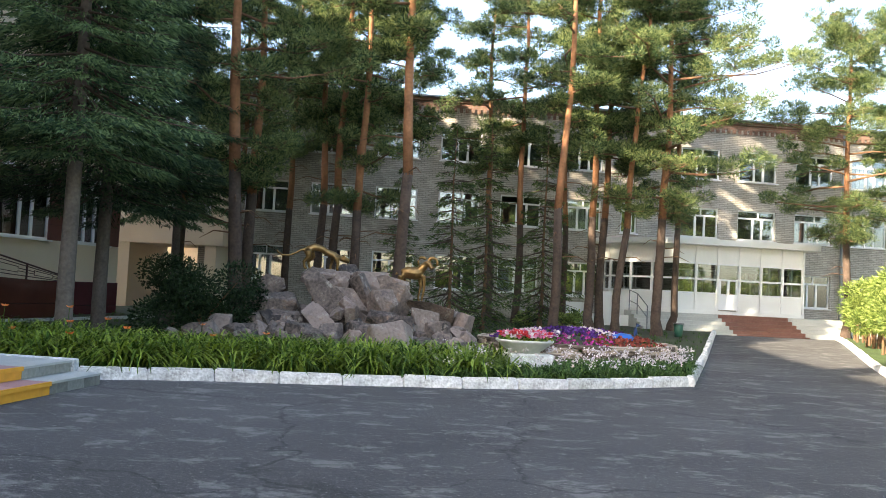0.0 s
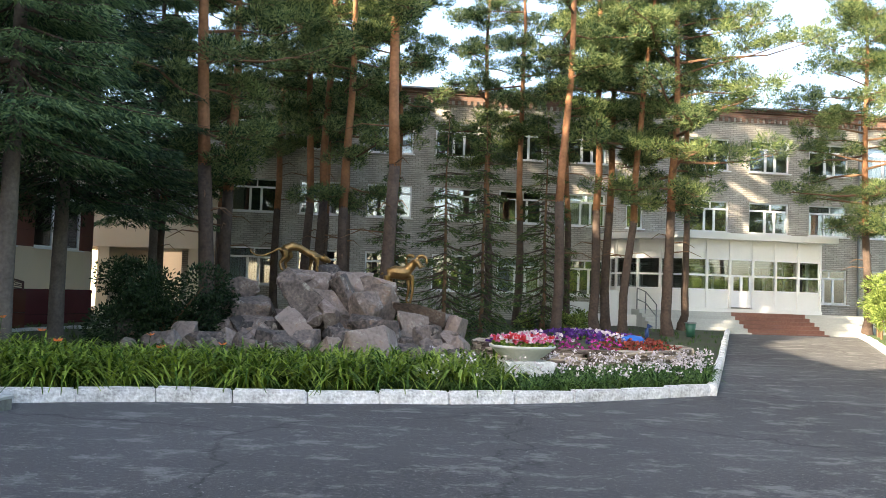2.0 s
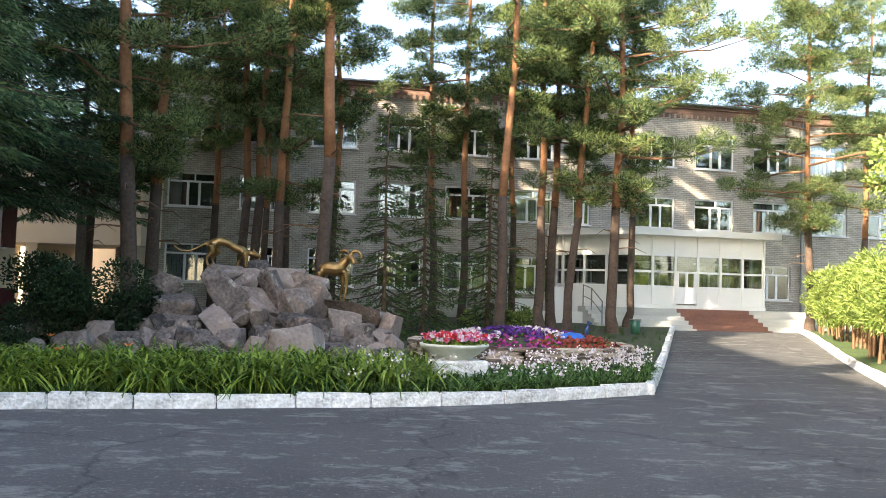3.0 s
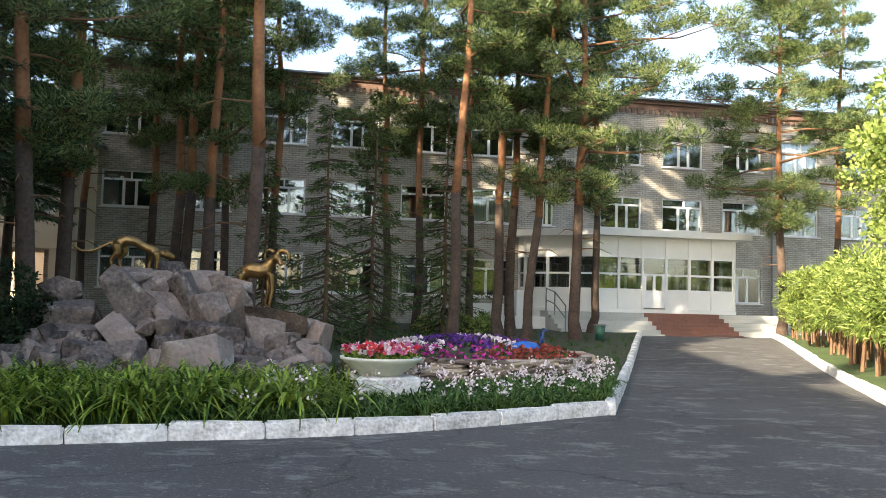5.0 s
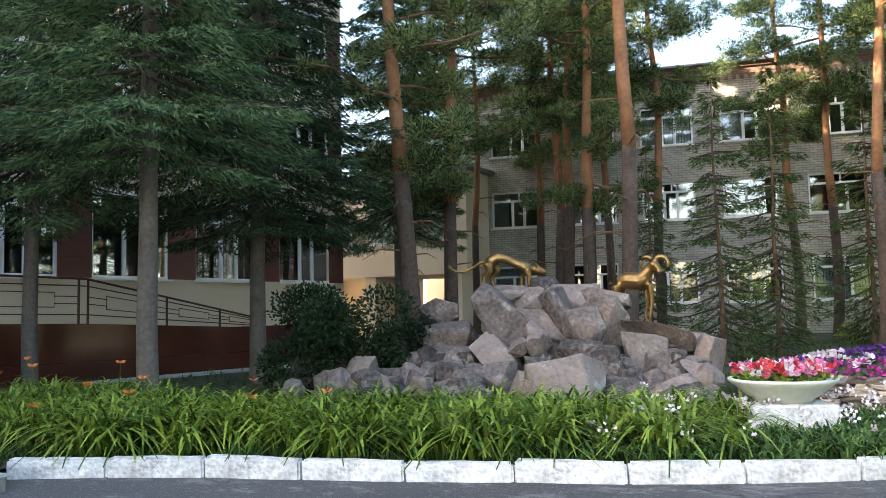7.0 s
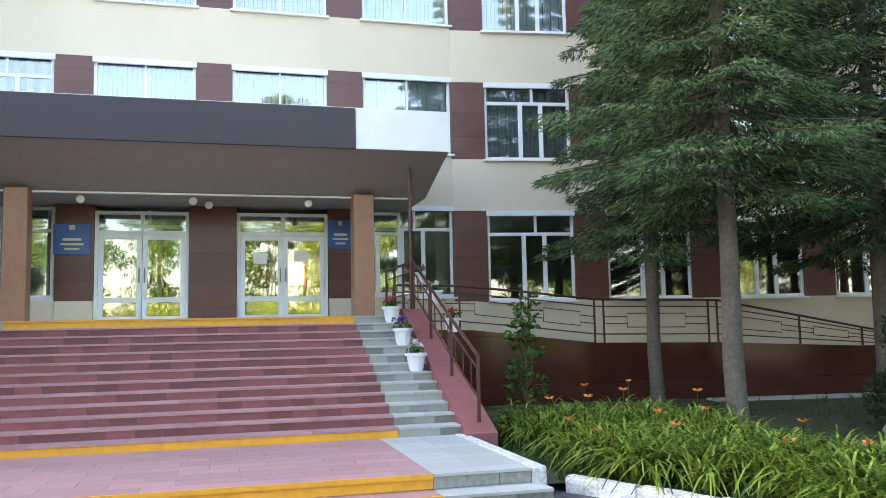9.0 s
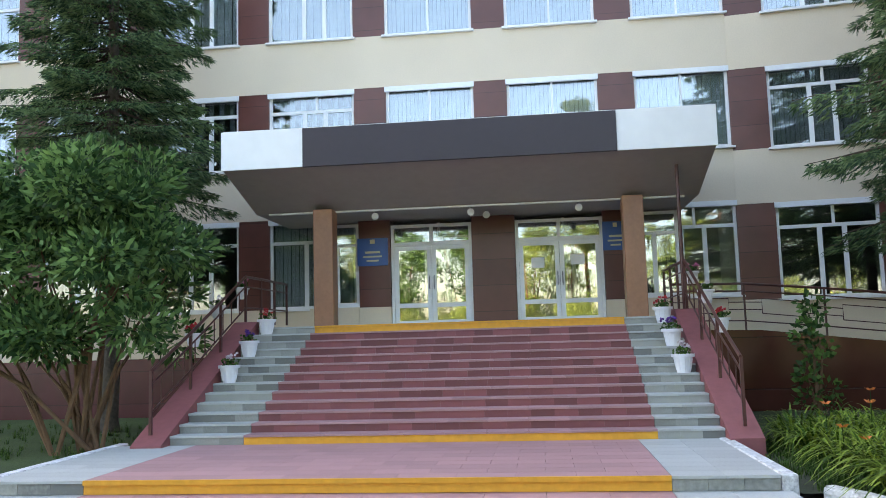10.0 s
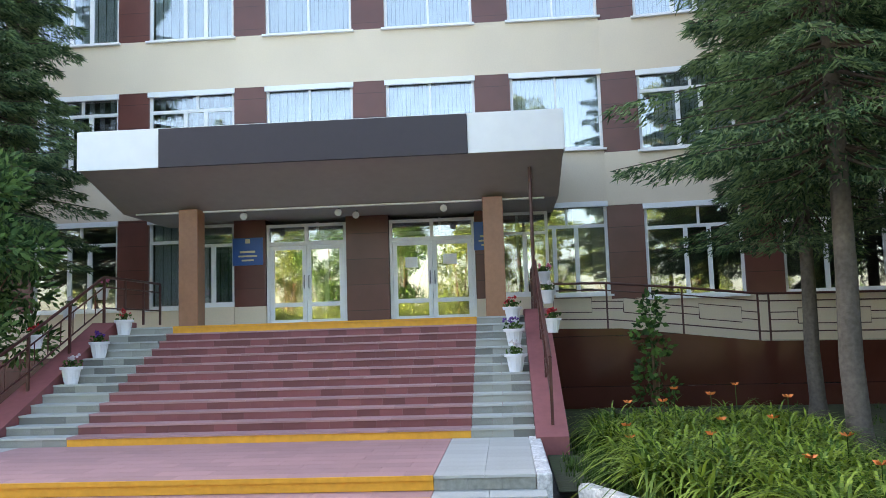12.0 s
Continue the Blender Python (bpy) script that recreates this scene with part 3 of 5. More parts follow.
def tile(name, mat, parent, x0, x1, y0, y1, z0, z1):
    """One stone tile as an object of its own; tiles of a kind share a mesh."""
    key = (name, mat.name)
    if key not in TILES:
        bm = bmesh.new()
        box(bm, 0, 1, 0, 1, 0, 1)
        t = TILES[key] = part(name, bm, mat, parent)
    else:
        t = TILES[key].copy()
        scene.collection.objects.link(t)
        t.parent = parent
    t.location, t.scale = (x0, y0, z0), (x1 - x0, y1 - y0, z1 - z0)


def stairs():
    ob = thing("stairs", "wide flight of red tiled steps with grey sides and yellow edges", "stairs", kind="structure")
    rise, tread = (ZT - ZP) / RISERS, (XS - XT) / (RISERS - 1)
    for i in range(RISERS):
        x = XS - i * tread
        z0, z1 = ZP + i * rise, ZP + (i + 1) * rise
        back = XT - 0.6 if i == RISERS - 1 else x - tread - 0.03
        slab("step_core", STRINGER, (back, x - 0.02, ST0, ST1, z0 - 0.05, z1 - 0.03), ob)
        for a, b, mat in ((RED0, RED1, PINKTREAD), (ST0, RED0 - 0.004, GREYTREAD), (RED1 + 0.004, ST1, GREYTREAD)):
            n = max(1, round((b - a) / 0.6))
            w = (b - a) / n
            for k in range(n):
                tile("tread", mat, ob, back, x + 0.022, a + k * w + 0.003, a + (k + 1) * w - 0.003, z1 - 0.03, z1)
        if i in (0, RISERS - 1):
            slab("painted_riser", YELLOW, (x - 0.02, x, RED0, RED1, z0, z1 - 0.03), ob, "yellow painted riser")
            if i:
                slab("painted_edge", YELLOW, (x - 0.32, x + 0.024, RED0, RED1, z1 - 0.028, z1 + 0.004), ob, "yellow painted edge")
        spans = ((ST0, RED0 - 0.004, GREYTILE), (RED1 + 0.004, ST1, GREYTILE)) + (((RED0, RED1, REDTILE),) if 0 < i < RISERS - 1 else ())
        for a, b, mat in spans:
            n = max(1, round((b - a) / 0.36))
            w = (b - a) / n
            for k in range(n):
                key = ("tile", mat.name)
                if key not in TILES:
                    bm = bmesh.new()
                    box(bm, -0.02, 0, 0.003, 0.997, 0.002, 1)
                    TILES[key] = part("tile", bm, mat, ob)
                    t = TILES[key]
                else:
                    t = TILES[key].copy()
                    scene.collection.objects.link(t)
                t.location, t.scale = (x + 0.003 * ((k * 7 + i * 3) % 5 - 2) / 5, a + k * w, z0), (1, w, rise - 0.031)
    # sloping side walls
    for a, b in ((ST1 + 0.004, 11.66), (2.62, ST0 - 0.004)):
        bm = bmesh.new()
        prof = [(XS + 0.3, -0.1), (XS + 0.3, ZP + 0.03), (XS - 0.05, ZP + 0.2), (XT + 0.05, ZT + 0.12), (XT - 0.9, ZT + 0.12), (XT - 0.9, -0.1)]
        e = [[bm.verts.new((x, y, z)) for x, z in prof] for y in (a, b)]
        for i in range(6):
            bm.faces.new((e[0][i], e[0][(i + 1) % 6], e[1][(i + 1) % 6], e[1][i]))
        bm.faces.new(e[0]), bm.faces.new(e[1][::-1])
        part("stringer", bm, STRINGER, ob, "sloping side wall painted dull red")
    slab("porch_side", PLINTH, (XF + 0.05, XT - 0.95, 2.4, ST0 - 0.01, -0.1, ZT - 0.31), ob)
    slab("porch_side", PLINTH, (XF + 0.05, XT - 0.95, ST1 + 0.01, 11.6, -0.1, ZT - 0.31), ob)


def platform():
    ob = thing("platform", "low tiled landing with two yellow-edged steps", "steps", kind="structure")
    for x1, z, z0 in ((-7.16, ZP, 0.165), (-6.78, 0.16, -0.05)):
        back = XS - 0.02 if z == ZP else -7.2
        y1 = 11.1 if z == ZP else 11.2
        slab("core", GREYTILE, (back, x1 - 0.025, 2.3, y1, z0 - 0.1, z - 0.03), ob)
        for a, b, mat in ((3.5, 10.0, PINKTREAD), (10.004, y1, GREYTREAD), (2.3, 3.496, GREYTREAD)):
            nx = max(1, round((x1 - back) / 0.32))
            for r in range(nx):
                n = max(1, round((b - a) / 0.62))
                w, d = (b - a) / n, (x1 - back) / nx
                for k in range(n):
                    o = 0.5 * w * (r % 2) if mat is PINKTREAD else 0
                    ya, yb = a + k * w + (o if k else 0), a + (k + 1) * w + (o if k < n - 1 else 0)
                    tile("paving_stone", mat, ob, back + r * d + 0.002, back + (r + 1) * d - 0.002 + (0.02 if r == nx - 1 else 0), ya + 0.002, yb - 0.002, z - 0.03, z)
        slab("painted_riser", YELLOW, (x1 - 0.025, x1, 3.5, 10.0, z0, z - 0.031), ob, "yellow painted riser")
        slab("painted_edge", YELLOW, (x1 - 0.005, x1 + 0.024, 3.5, 10.0, z - 0.05, z + 0.003), ob, "yellow painted nosing")
        for a, b in ((10.004, y1), (2.3, 3.496)):
            n = 3
            for k in range(n):
                w = (b - a) / n
                slab("riser_tile", GREYTILE, (x1 - 0.025, x1, a + k * w + 0.003, a + (k + 1) * w - 0.003, z0, z - 0.031), ob)
    slab("side_kerb", WHITEWASH, (XS - 0.3, -7.13, 11.105, 11.27, -0.1, ZP + 0.01), ob, "whitewashed side kerb", 0.015)
    slab("side_kerb", WHITEWASH, (XS - 0.3, -7.13, 2.13, 2.295, -0.1, ZP + 0.01), ob, "whitewashed side kerb", 0.015)


def railing(y, sign):
    """The sloping handrail beside the steps with its flower-pot arms."""
    ob = thing("railing", "brown painted steel handrail beside the steps", "railing", group="step railings", kind="structure")
    def top(x):
        return ZP + 0.2 + (ZT - ZP - 0.08) * min(max((XS - x) / (XS - XT), 0), 1)
    xs = [XS + 0.1, XS - 1.33, XS - 2.66, XT + 0.02, XT - 0.9, XT - 1.8, XT - 2.7]
    for dz, r in ((0.92, 0.028), (0.72, 0.016), (0.3, 0.016)):
        bm = bmesh.new()
        tube(bm, [(x, y, top(x) + dz) for x in xs], r)
        part("rail", bm, RAIL, ob)
    for x in xs:
        slab("post", RAIL, (x - 0.022, x + 0.022, y - 0.022, y + 0.022, top(x) - 0.03, top(x) + 0.92), ob)
    for k in range(9):
        x = XS - 0.25 - k * 0.42
        bm = bmesh.new()
        tube(bm, [(x, y, top(x) + 0.3), (x, y, top(x) + 0.72)], 0.011, 6)
        part("baluster", bm, RAIL, ob)
    if sign > 0:
        bm = bmesh.new()
        tube(bm, [(XT - 0.05, y - 0.03, ZT - 0.1), (XT - 0.05, y - 0.03, 5.03)], 0.035, 10)
        part("pole", bm, RAIL, ob, "thin brown pole up to the canopy")


def flowerpot(m, hue, tall, hung=False):
    ob = thing("flower_pot", "white fluted plastic pot of " + hue + (" hung on the handrail" if hung else " standing on the grey steps"), "flower pot", m, "pots on the steps")
    bm = bmesh.new()
    s = 0.8 if hung else 1
    lathe(bm, [(0.0, 0), (0.105 * s, 0), (0.11 * s, 0.03), (0.15 * s, 0.25 * s), (0.185 * s, 0.25 * s), (0.19 * s, 0.3 * s), (0.165 * s, 0.3 * s), (0.15 * s, 0.24 * s), (0, 0.23 * s)], sides=20)
    for k in range(10):
        a = k * math.tau / 10
        tube(bm, [(0.112 * s * math.cos(a), 0.112 * s * math.sin(a), 0.04), (0.149 * s * math.cos(a), 0.149 * s * math.sin(a), 0.24 * s)], 0.008, 5)
    part("pot", bm, POT, ob)
    rng = random.Random(int(m.translation.x * 100 + m.translation.y * 37))
    v, f = [], []
    for k in range(70):
        a, r = rng.uniform(0, math.tau), rng.uniform(0, 0.17) * s
        c = Vector((r * math.cos(a), r * math.sin(a), 0.3 * s + rng.uniform(-0.02, tall * 0.6)))
        leaf_quad(v, f, c, Vector((rng.uniform(-1, 1), rng.uniform(-1, 1), rng.uniform(0.2, 1))), 0.06, 0.045, rng)
    raw("leaves", v, f, GRASS, ob)
    v, f = [], []
    for k in range(7):
        a, r = rng.uniform(0, math.tau), rng.uniform(0.02, 0.17) * s
        c = Vector((r * math.cos(a), r * math.sin(a), 0.34 * s + rng.uniform(0.3, 1) * tall))
        for q in range(6):
            leaf_quad(v, f, c, Vector((rng.uniform(-1, 1), rng.uniform(-1, 1), rng.uniform(-0.4, 1))), 0.055, 0.05, rng)
    raw("blossoms", v, f, BLOSSOM[hue], ob)


def leaf_quad(v, f, c, d, length, width, rng):
    d = d.normalized()
    s = d.cross(Vector((rng.uniform(-1, 1), rng.uniform(-1, 1), rng.uniform(-1, 1)))).normalized() * width / 2
    b = len(v)
    v.extend([c, c + d * length * 0.5 + s, c + d * length, c + d * length * 0.5 - s])
    f.append((b, b + 1, b + 2, b + 3))


BLOSSOM = {"red geraniums": material("red_petals", (0.55, 0.03, 0.04), 0.6, 20, 0.3, 0), "white flowers": material("white_petals", (0.66, 0.58, 0.6), 0.6, 20, 0.12, 0),
           "pink flowers": material("pink_petals", (0.62, 0.16, 0.3), 0.6, 20, 0.3, 0), "purple petunias": material("purple_petals", (0.10, 0.025, 0.22), 0.6, 20, 0.4, 0, rnd=0.4),
           "magenta petunias": material("magenta_petals", (0.42, 0.035, 0.25), 0.6, 20, 0.4, 0, rnd=0.4), "red begonias": material("rust_petals", (0.26, 0.05, 0.03), 0.7, 20, 0.5, 0, rnd=0.4),
           "orange lilies": material("orange_petals", (0.75, 0.20, 0.05), 0.6, 20, 0.25, 0)}

canopy()
vestibule()
stairs()
platform()
railing(11.45, 1)
railing(2.84, -1)
RISE, TREAD = (ZT - ZP) / RISERS, (XS - XT) / (RISERS - 1)
for i, step in enumerate((5, 8, 11)):
    for y, hue in ((10.98, ("white flowers", "purple petunias", "red geraniums")[i]), (3.32, ("white flowers", "purple petunias", "red geraniums")[i])):
        flowerpot(pose(XS - step * TREAD - 0.17, y, ZP + (step + 1) * RISE), hue, 0.16)
for y, sgn in ((11.62, 1), (2.66, -1)):
    for x, z, hue in ((-12.1, 1.78, "red geraniums"), (-13.2, 2.3, "white flowers"), (-14.5, 2.72, "pink flowers")):
        flowerpot(pose(x, y, z), hue, 0.13, True)


def ramp():
    """The sloping way for wheelchairs along the angled wing."""
    ob = thing("access_ramp", "long access ramp with dark red plinth and brown rails", "ramp", WING, kind="structure")
    X = 1.4
    line = [(-1.72, 1.85), (0.2, 1.8), (3.1, 1.45), (5.95, 1.4), (11.2, 1.17)]
    bm = bmesh.new()
    pts = line + [(11.2, -0.1), (-1.72, -0.1)]
    e = [[bm.verts.new((x, y, z)) for y, z in pts] for x in (0.07, X)]
    n = len(pts)
    for i in range(n):
        bm.faces.new((e[0][i], e[0][(i + 1) % n], e[1][(i + 1) % n], e[1][i]))
    bm.faces.new(e[0]), bm.faces.new(e[1][::-1])
    part("ramp_body", bm, RAMP_TILE, ob, "polished dark red sides")
    def deck(y):
        for (a, za), (b, zb) in zip(line, line[1:]):
            if y <= b:
                return za + (zb - za) * (y - a) / (b - a)
        return line[-1][1]
    def rail_z(y):
        return deck(y) + 1.0 - max(0, y - 6.0) * 0.15
    posts = [-1.6, -0.1, 1.5, 3.05, 3.27, 5.82, 6.04, 8.1, 9.7, 11.1]
    for y in posts:
        slab("post", RAIL, (X - 0.05, X - 0.01, y - 0.02, y + 0.02, deck(y) - 0.05, rail_z(y)), ob)
    for f, r in ((1.0, 0.026), (0.84, 0.014), (0.2, 0.014)):
        bm = bmesh.new()
        tube(bm, [(X - 0.03, y, deck(y) + (rail_z(y) - deck(y)) * f) for y in posts], r)
        part("rail", bm, RAIL, ob)
    for a, b in zip(posts, posts[1:]):
        if b - a > 1:
            bm = bmesh.new()
            c, h = (a + b) / 2, (b - a) * 0.28
            def at(y, f):
                return (X - 0.03, y, deck(y) + (rail_z(y) - deck(y)) * f)
            tube(bm, [at(c - h, 0.36), at(c + h, 0.36), at(c + h, 0.68), at(c - h, 0.68), at(c - h, 0.36)], 0.012, 6)
            for sgn, f in ((-1, 0.44), (-1, 0.6), (1, 0.44), (1, 0.6)):
                tube(bm, [at(c + sgn * h, f), at(c + sgn * (b - a) / 2, f)], 0.012, 6)
            part("ornament", bm, RAIL, ob, "rectangular fretwork between the posts")
    tagged(slab("path", GREYTREAD, (1.75, 2.35, 5.5, 15.0, 0.0, 0.15)), "narrow pale concrete path below the ramp", "path", kind="structure").matrix_world = WING


ramp()


# ---- brick school with the glazed porch ----
G = pose(-2.666, 39.232, 0, 0, 0, 13)


def brick_school():
    ob = thing("wall_north", "grey sand-lime brick wall of a three-storey school", "wall", G, kind="structure")
    U0, U1 = -13.6, 27.0
    lefts = [0.03 + 2.93 * k for k in range(-4, 9)]
    rows = [(1.62, 3.22), (4.75, 6.2), (7.6, 9.1)]
    wd = {k: 1.95 for k in range(13)}
    wd[6] = 0.8
    for z0, z1 in ((-0.4, 1.62), (3.22, 4.75), (6.2, 7.6), (9.1, 10.1)):
        slab("course", SILICATE, (U0, U1, 0, 0.4, z0, z1), ob)
    for z0, z1 in rows:
        ends = [U0] + [v for k, a in enumerate(lefts) for v in (a, a + wd[k])] + [U1]
        for a, b in zip(ends[0::2], ends[1::2]):
            slab("pier", SILICATE, (a, b, 0, 0.4, z0, z1), ob)
    slab("cornice", REDBRICK, (U0, U1, -0.06, 0.4, 10.1, 10.35), ob, "reddish brick cornice")
    bm = bmesh.new()
    u = U0
    while u < U1:
        box(bm, u, u + 0.14, -0.11, -0.05, 9.9, 10.1)
        u += 0.28
    part("dentil_course", bm, REDBRICK, ob, "row of brick dentils")
    slab("cornice", REDBRICK, (U0, U1, -0.14, 0.4, 10.354, 10.5), ob, "reddish brick cornice")
    slab("roof_edge", STEEL, (U0 - 0.2, U1 + 0.2, -0.3, 0.6, 10.504, 10.58), ob, "sheet-metal roof edge")
    slab("wall_side", SILICATE, (U0, U0 + 0.4, 0.4, 12, -0.4, 10.5), ob)
    slab("wall_side", SILICATE, (U1 - 0.4, U1, 0.4, 12, -0.4, 10.5), ob)
    slab("wall_back", SILICATE, (U0, U1, 12, 12.4, -0.4, 10.5), ob)
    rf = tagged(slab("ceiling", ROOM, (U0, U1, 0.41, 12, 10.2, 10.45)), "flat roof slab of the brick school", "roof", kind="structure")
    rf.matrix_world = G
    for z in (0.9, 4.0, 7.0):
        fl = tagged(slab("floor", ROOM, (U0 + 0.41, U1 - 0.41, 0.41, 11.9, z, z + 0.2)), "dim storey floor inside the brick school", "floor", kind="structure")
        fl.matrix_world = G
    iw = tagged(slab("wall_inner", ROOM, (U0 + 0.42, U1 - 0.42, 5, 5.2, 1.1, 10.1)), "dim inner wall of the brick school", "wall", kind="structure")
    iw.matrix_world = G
    n = 100
    for r, (z0, z1) in enumerate(rows):
        for k, a in enumerate(lefts):
            n += 1
            blind = "white" if (k * 5 + r * 3) % 4 == 0 else None
            window("window_%d" % n, "white three-part window in the grey brick wall" + (" with pale curtains" if blind else ""), G @ pose(a, 0, z0), wd[k], z0, z1, "three", blind, True, "windows of the brick school", 0.16)
    for u in (17.1,):
        bm = bmesh.new()
        tube(bm, [(u, -0.1, 10.3), (u, -0.1, 0.5), (u, -0.25, 0.35)], 0.06)
        p = part("downpipe", bm, STEEL, None)
        p.matrix_world = G
        tagged(p, "grey metal rain pipe on the brick wall", "downpipe")


def glazed_porch():
    ob = thing("glazed_porch", "white glazed entrance porch with a flat roof on the brick school", "porch", G, kind="structure")
    plan = [(5.2, -0.05), (5.2, -0.9), (7.41, -3.0), (13.49, -3.0), (13.49, -0.05)]
    base = 1.28
    for k, (a, b) in enumerate(zip(plan, plan[1:])):
        a, b = Vector(a), Vector(b)
        d = (b - a)
        L = d.length
        m = pose(a.x, a.y, base, 0, 0, math.degrees(math.atan2(d.y, d.x)))
        wall = part_empty("front" if k == 2 else "side", ob, m)
        door = (1.97, 2.94) if k == 2 else None
        bays = max(1, round(L / 1.0)) if k != 2 else 6
        edges = [i * L / bays for i in range(bays + 1)]
        for i, x in enumerate(edges):
            slab("mullion", WHITE, (x - 0.05 if i else 0.0, x + 0.05 if i < bays else L, -0.06, 0.1, 0, 2.88), wall)
        for x0, x1 in zip(edges, edges[1:]):
            is_door = door and abs((x0 + x1) / 2 - 2.5) < 0.5
            zb = 0.78
            slab("panel", WHITE, (x0 + 0.052, x1 - 0.052, -0.01, 0.05, 2.12, 2.88), wall)
            bm = bmesh.new()
            rails = [(2.04, 2.118), (1.34, 1.42)] + ([(0.74, 0.8)] if not is_door else [(0.06, 0.16)])
            for z0, z1 in rails:
                box(bm, x0 + 0.052, x1 - 0.052, -0.03, 0.06, z0, z1)
            if is_door:
                box(bm, (x0 + x1) / 2 - 0.05, (x0 + x1) / 2 + 0.05, -0.035, 0.065, 0.16, 1.34)
                box(bm, x0 + 0.052, x0 + 0.16, -0.03, 0.06, 0.16, 1.34)
                box(bm, x1 - 0.16, x1 - 0.052, -0.03, 0.06, 0.16, 1.34)
                box(bm, x0 + 0.16, x1 - 0.16, -0.03, 0.06, 0.16, 0.75)
            part("frame", bm, UPVC, wall)
            if not is_door:
                slab("panel", WHITE, (x0 + 0.052, x1 - 0.052, -0.01, 0.05, 0.0, 0.738), wall)
            slab("pane", GLASS, (x0 + 0.052, x1 - 0.052, 0.01, 0.016, zb, 2.04), wall).visible_shadow = False
    bm = bmesh.new()
    roof = [(4.7, 0.0), (4.7, -1.05), (7.15, -3.5), (14.0, -3.5), (14.0, 0.0)]
    lo = [bm.verts.new((x, y, 4.165)) for x, y in roof]
    hi = [bm.verts.new((x, y, 4.42)) for x, y in roof]
    bm.faces.new(lo[::-1]), bm.faces.new(hi)
    for i in range(5):
        bm.faces.new((lo[i], lo[(i + 1) % 5], hi[(i + 1) % 5], hi[i]))
    part("roof", bm, PANEL, ob, "cream flat roof slab")
    bm = bmesh.new()
    lo = [bm.verts.new((x, y - 0.15, -0.3)) for x, y in plan]
    hi = [bm.verts.new((x, y - 0.15, 1.276)) for x, y in plan]
    bm.faces.new(hi)
    for i in range(5):
        bm.faces.new((lo[i], lo[(i + 1) % 5], hi[(i + 1) % 5], hi[i]))
    part("base", bm, WHITE, ob, "white base")
    st = thing("porch_steps", "pale concrete steps with a red centre strip before the porch", "steps", G, kind="structure")
    for i in range(6):
        z = 1.13 - i * 0.15
        y0, y1 = -3.9 - i * 0.36, -3.0 if i == 0 else -3.9 - (i - 1) * 0.36
        slab("step", GREYTREAD, (5.2, 9.1, y0, y1 + 0.03, -0.2, z), st)
        slab("step", GREYTREAD, (12.3, 16.5, y0, y1 + 0.03, -0.2, z), st)
        slab("red_step", RUSTSTEP, (9.104, 12.296, y0, y1 + 0.03, -0.2, z), st, "red painted middle of the step")
    rl = thing("porch_railing", "dark metal handrail beside the porch steps", "railing", G, kind="structure")
    for y, z in ((-3.2, 1.1), (-4.2, 0.95), (-5.4, 0.45)):
        slab("post", STEEL, (5.33, 5.37, y - 0.02, y + 0.02, z - 0.1, z + 0.9), rl)
    for dz in (0.9, 0.45):
        bm = bmesh.new()
        tube(bm, [(5.35, -3.2, 1.1 + dz), (5.35, -4.2, 0.95 + dz), (5.35, -5.4, 0.45 + dz)], 0.022)
        part("rail", bm, STEEL, rl)
    wl = thing("low_wall", "white painted low walls beside the porch", "wall", G, kind="structure")
    slab("block", WHITE, (2.7, 4.2, -1.3, -1.0, -0.1, 1.35), wl)
    slab("block", WHITE, (4.4, 4.8, -2.4, -2.0, -0.1, 1.9), wl)
    slab("block", WHITE, (3.2, 5.2, -3.6, -3.3, -0.1, 0.9), wl)


def part_empty(name, parent, m):
    ob = new(name)
    ob.parent = parent
    ob.matrix_basis = m
    return ob


brick_school()
glazed_porch()


def gallery():
    """The raised passage that joins the two schools."""
    ob = thing("gallery", "cream raised passage on piers joining the two schools", "building", kind="structure")
    slab("wall", CREAM, (-22.0, -14.2, 34.6, 38.6, 2.95, 6.9), ob)
    slab("roof", STEEL, (-22.3, -13.9, 34.3, 38.9, 6.904, 7.05), ob)
    for x in (-21.8, -18.9, -15.0):
        slab("pier", CREAM, (x, x + 0.5, 34.7, 38.5, -0.1, 2.946), ob)
    for x in (-21.2, -18.6, -16.6):
        wd = part_empty("window", ob, pose(x, 34.6, 4.2))
        slab("frame", UPVC, (0, 1.8, -0.05, 0.01, 0, 1.5), wd)
        slab("pane", GLASS, (0.1, 1.7, -0.07, -0.055, 0.1, 1.4), wd)
    slab("back_wall", CREAM, (-31.0, -17.6, 41.0, 41.4, -0.1, 3.4), ob)


gallery()


# ---- plants ----
def blades(P, D, L, W, seed):
    """Thin leaves: one triangle each from place, direction, length and width."""
    r = np.random.RandomState(seed)
    D = D / (np.linalg.norm(D, axis=1)[:, None] + 1e-9)
    S = np.cross(D, r.normal(size=D.shape))
    S = S / (np.linalg.norm(S, axis=1)[:, None] + 1e-9)
    L, W = np.broadcast_to(L, len(P))[:, None], np.broadcast_to(W, len(P))[:, None]
    n = len(P)
    V = np.empty((n, 3, 3))
    V[:, 0], V[:, 1], V[:, 2] = P - S * W / 2, P + S * W / 2, P + D * L
    return V.reshape(-1, 3)


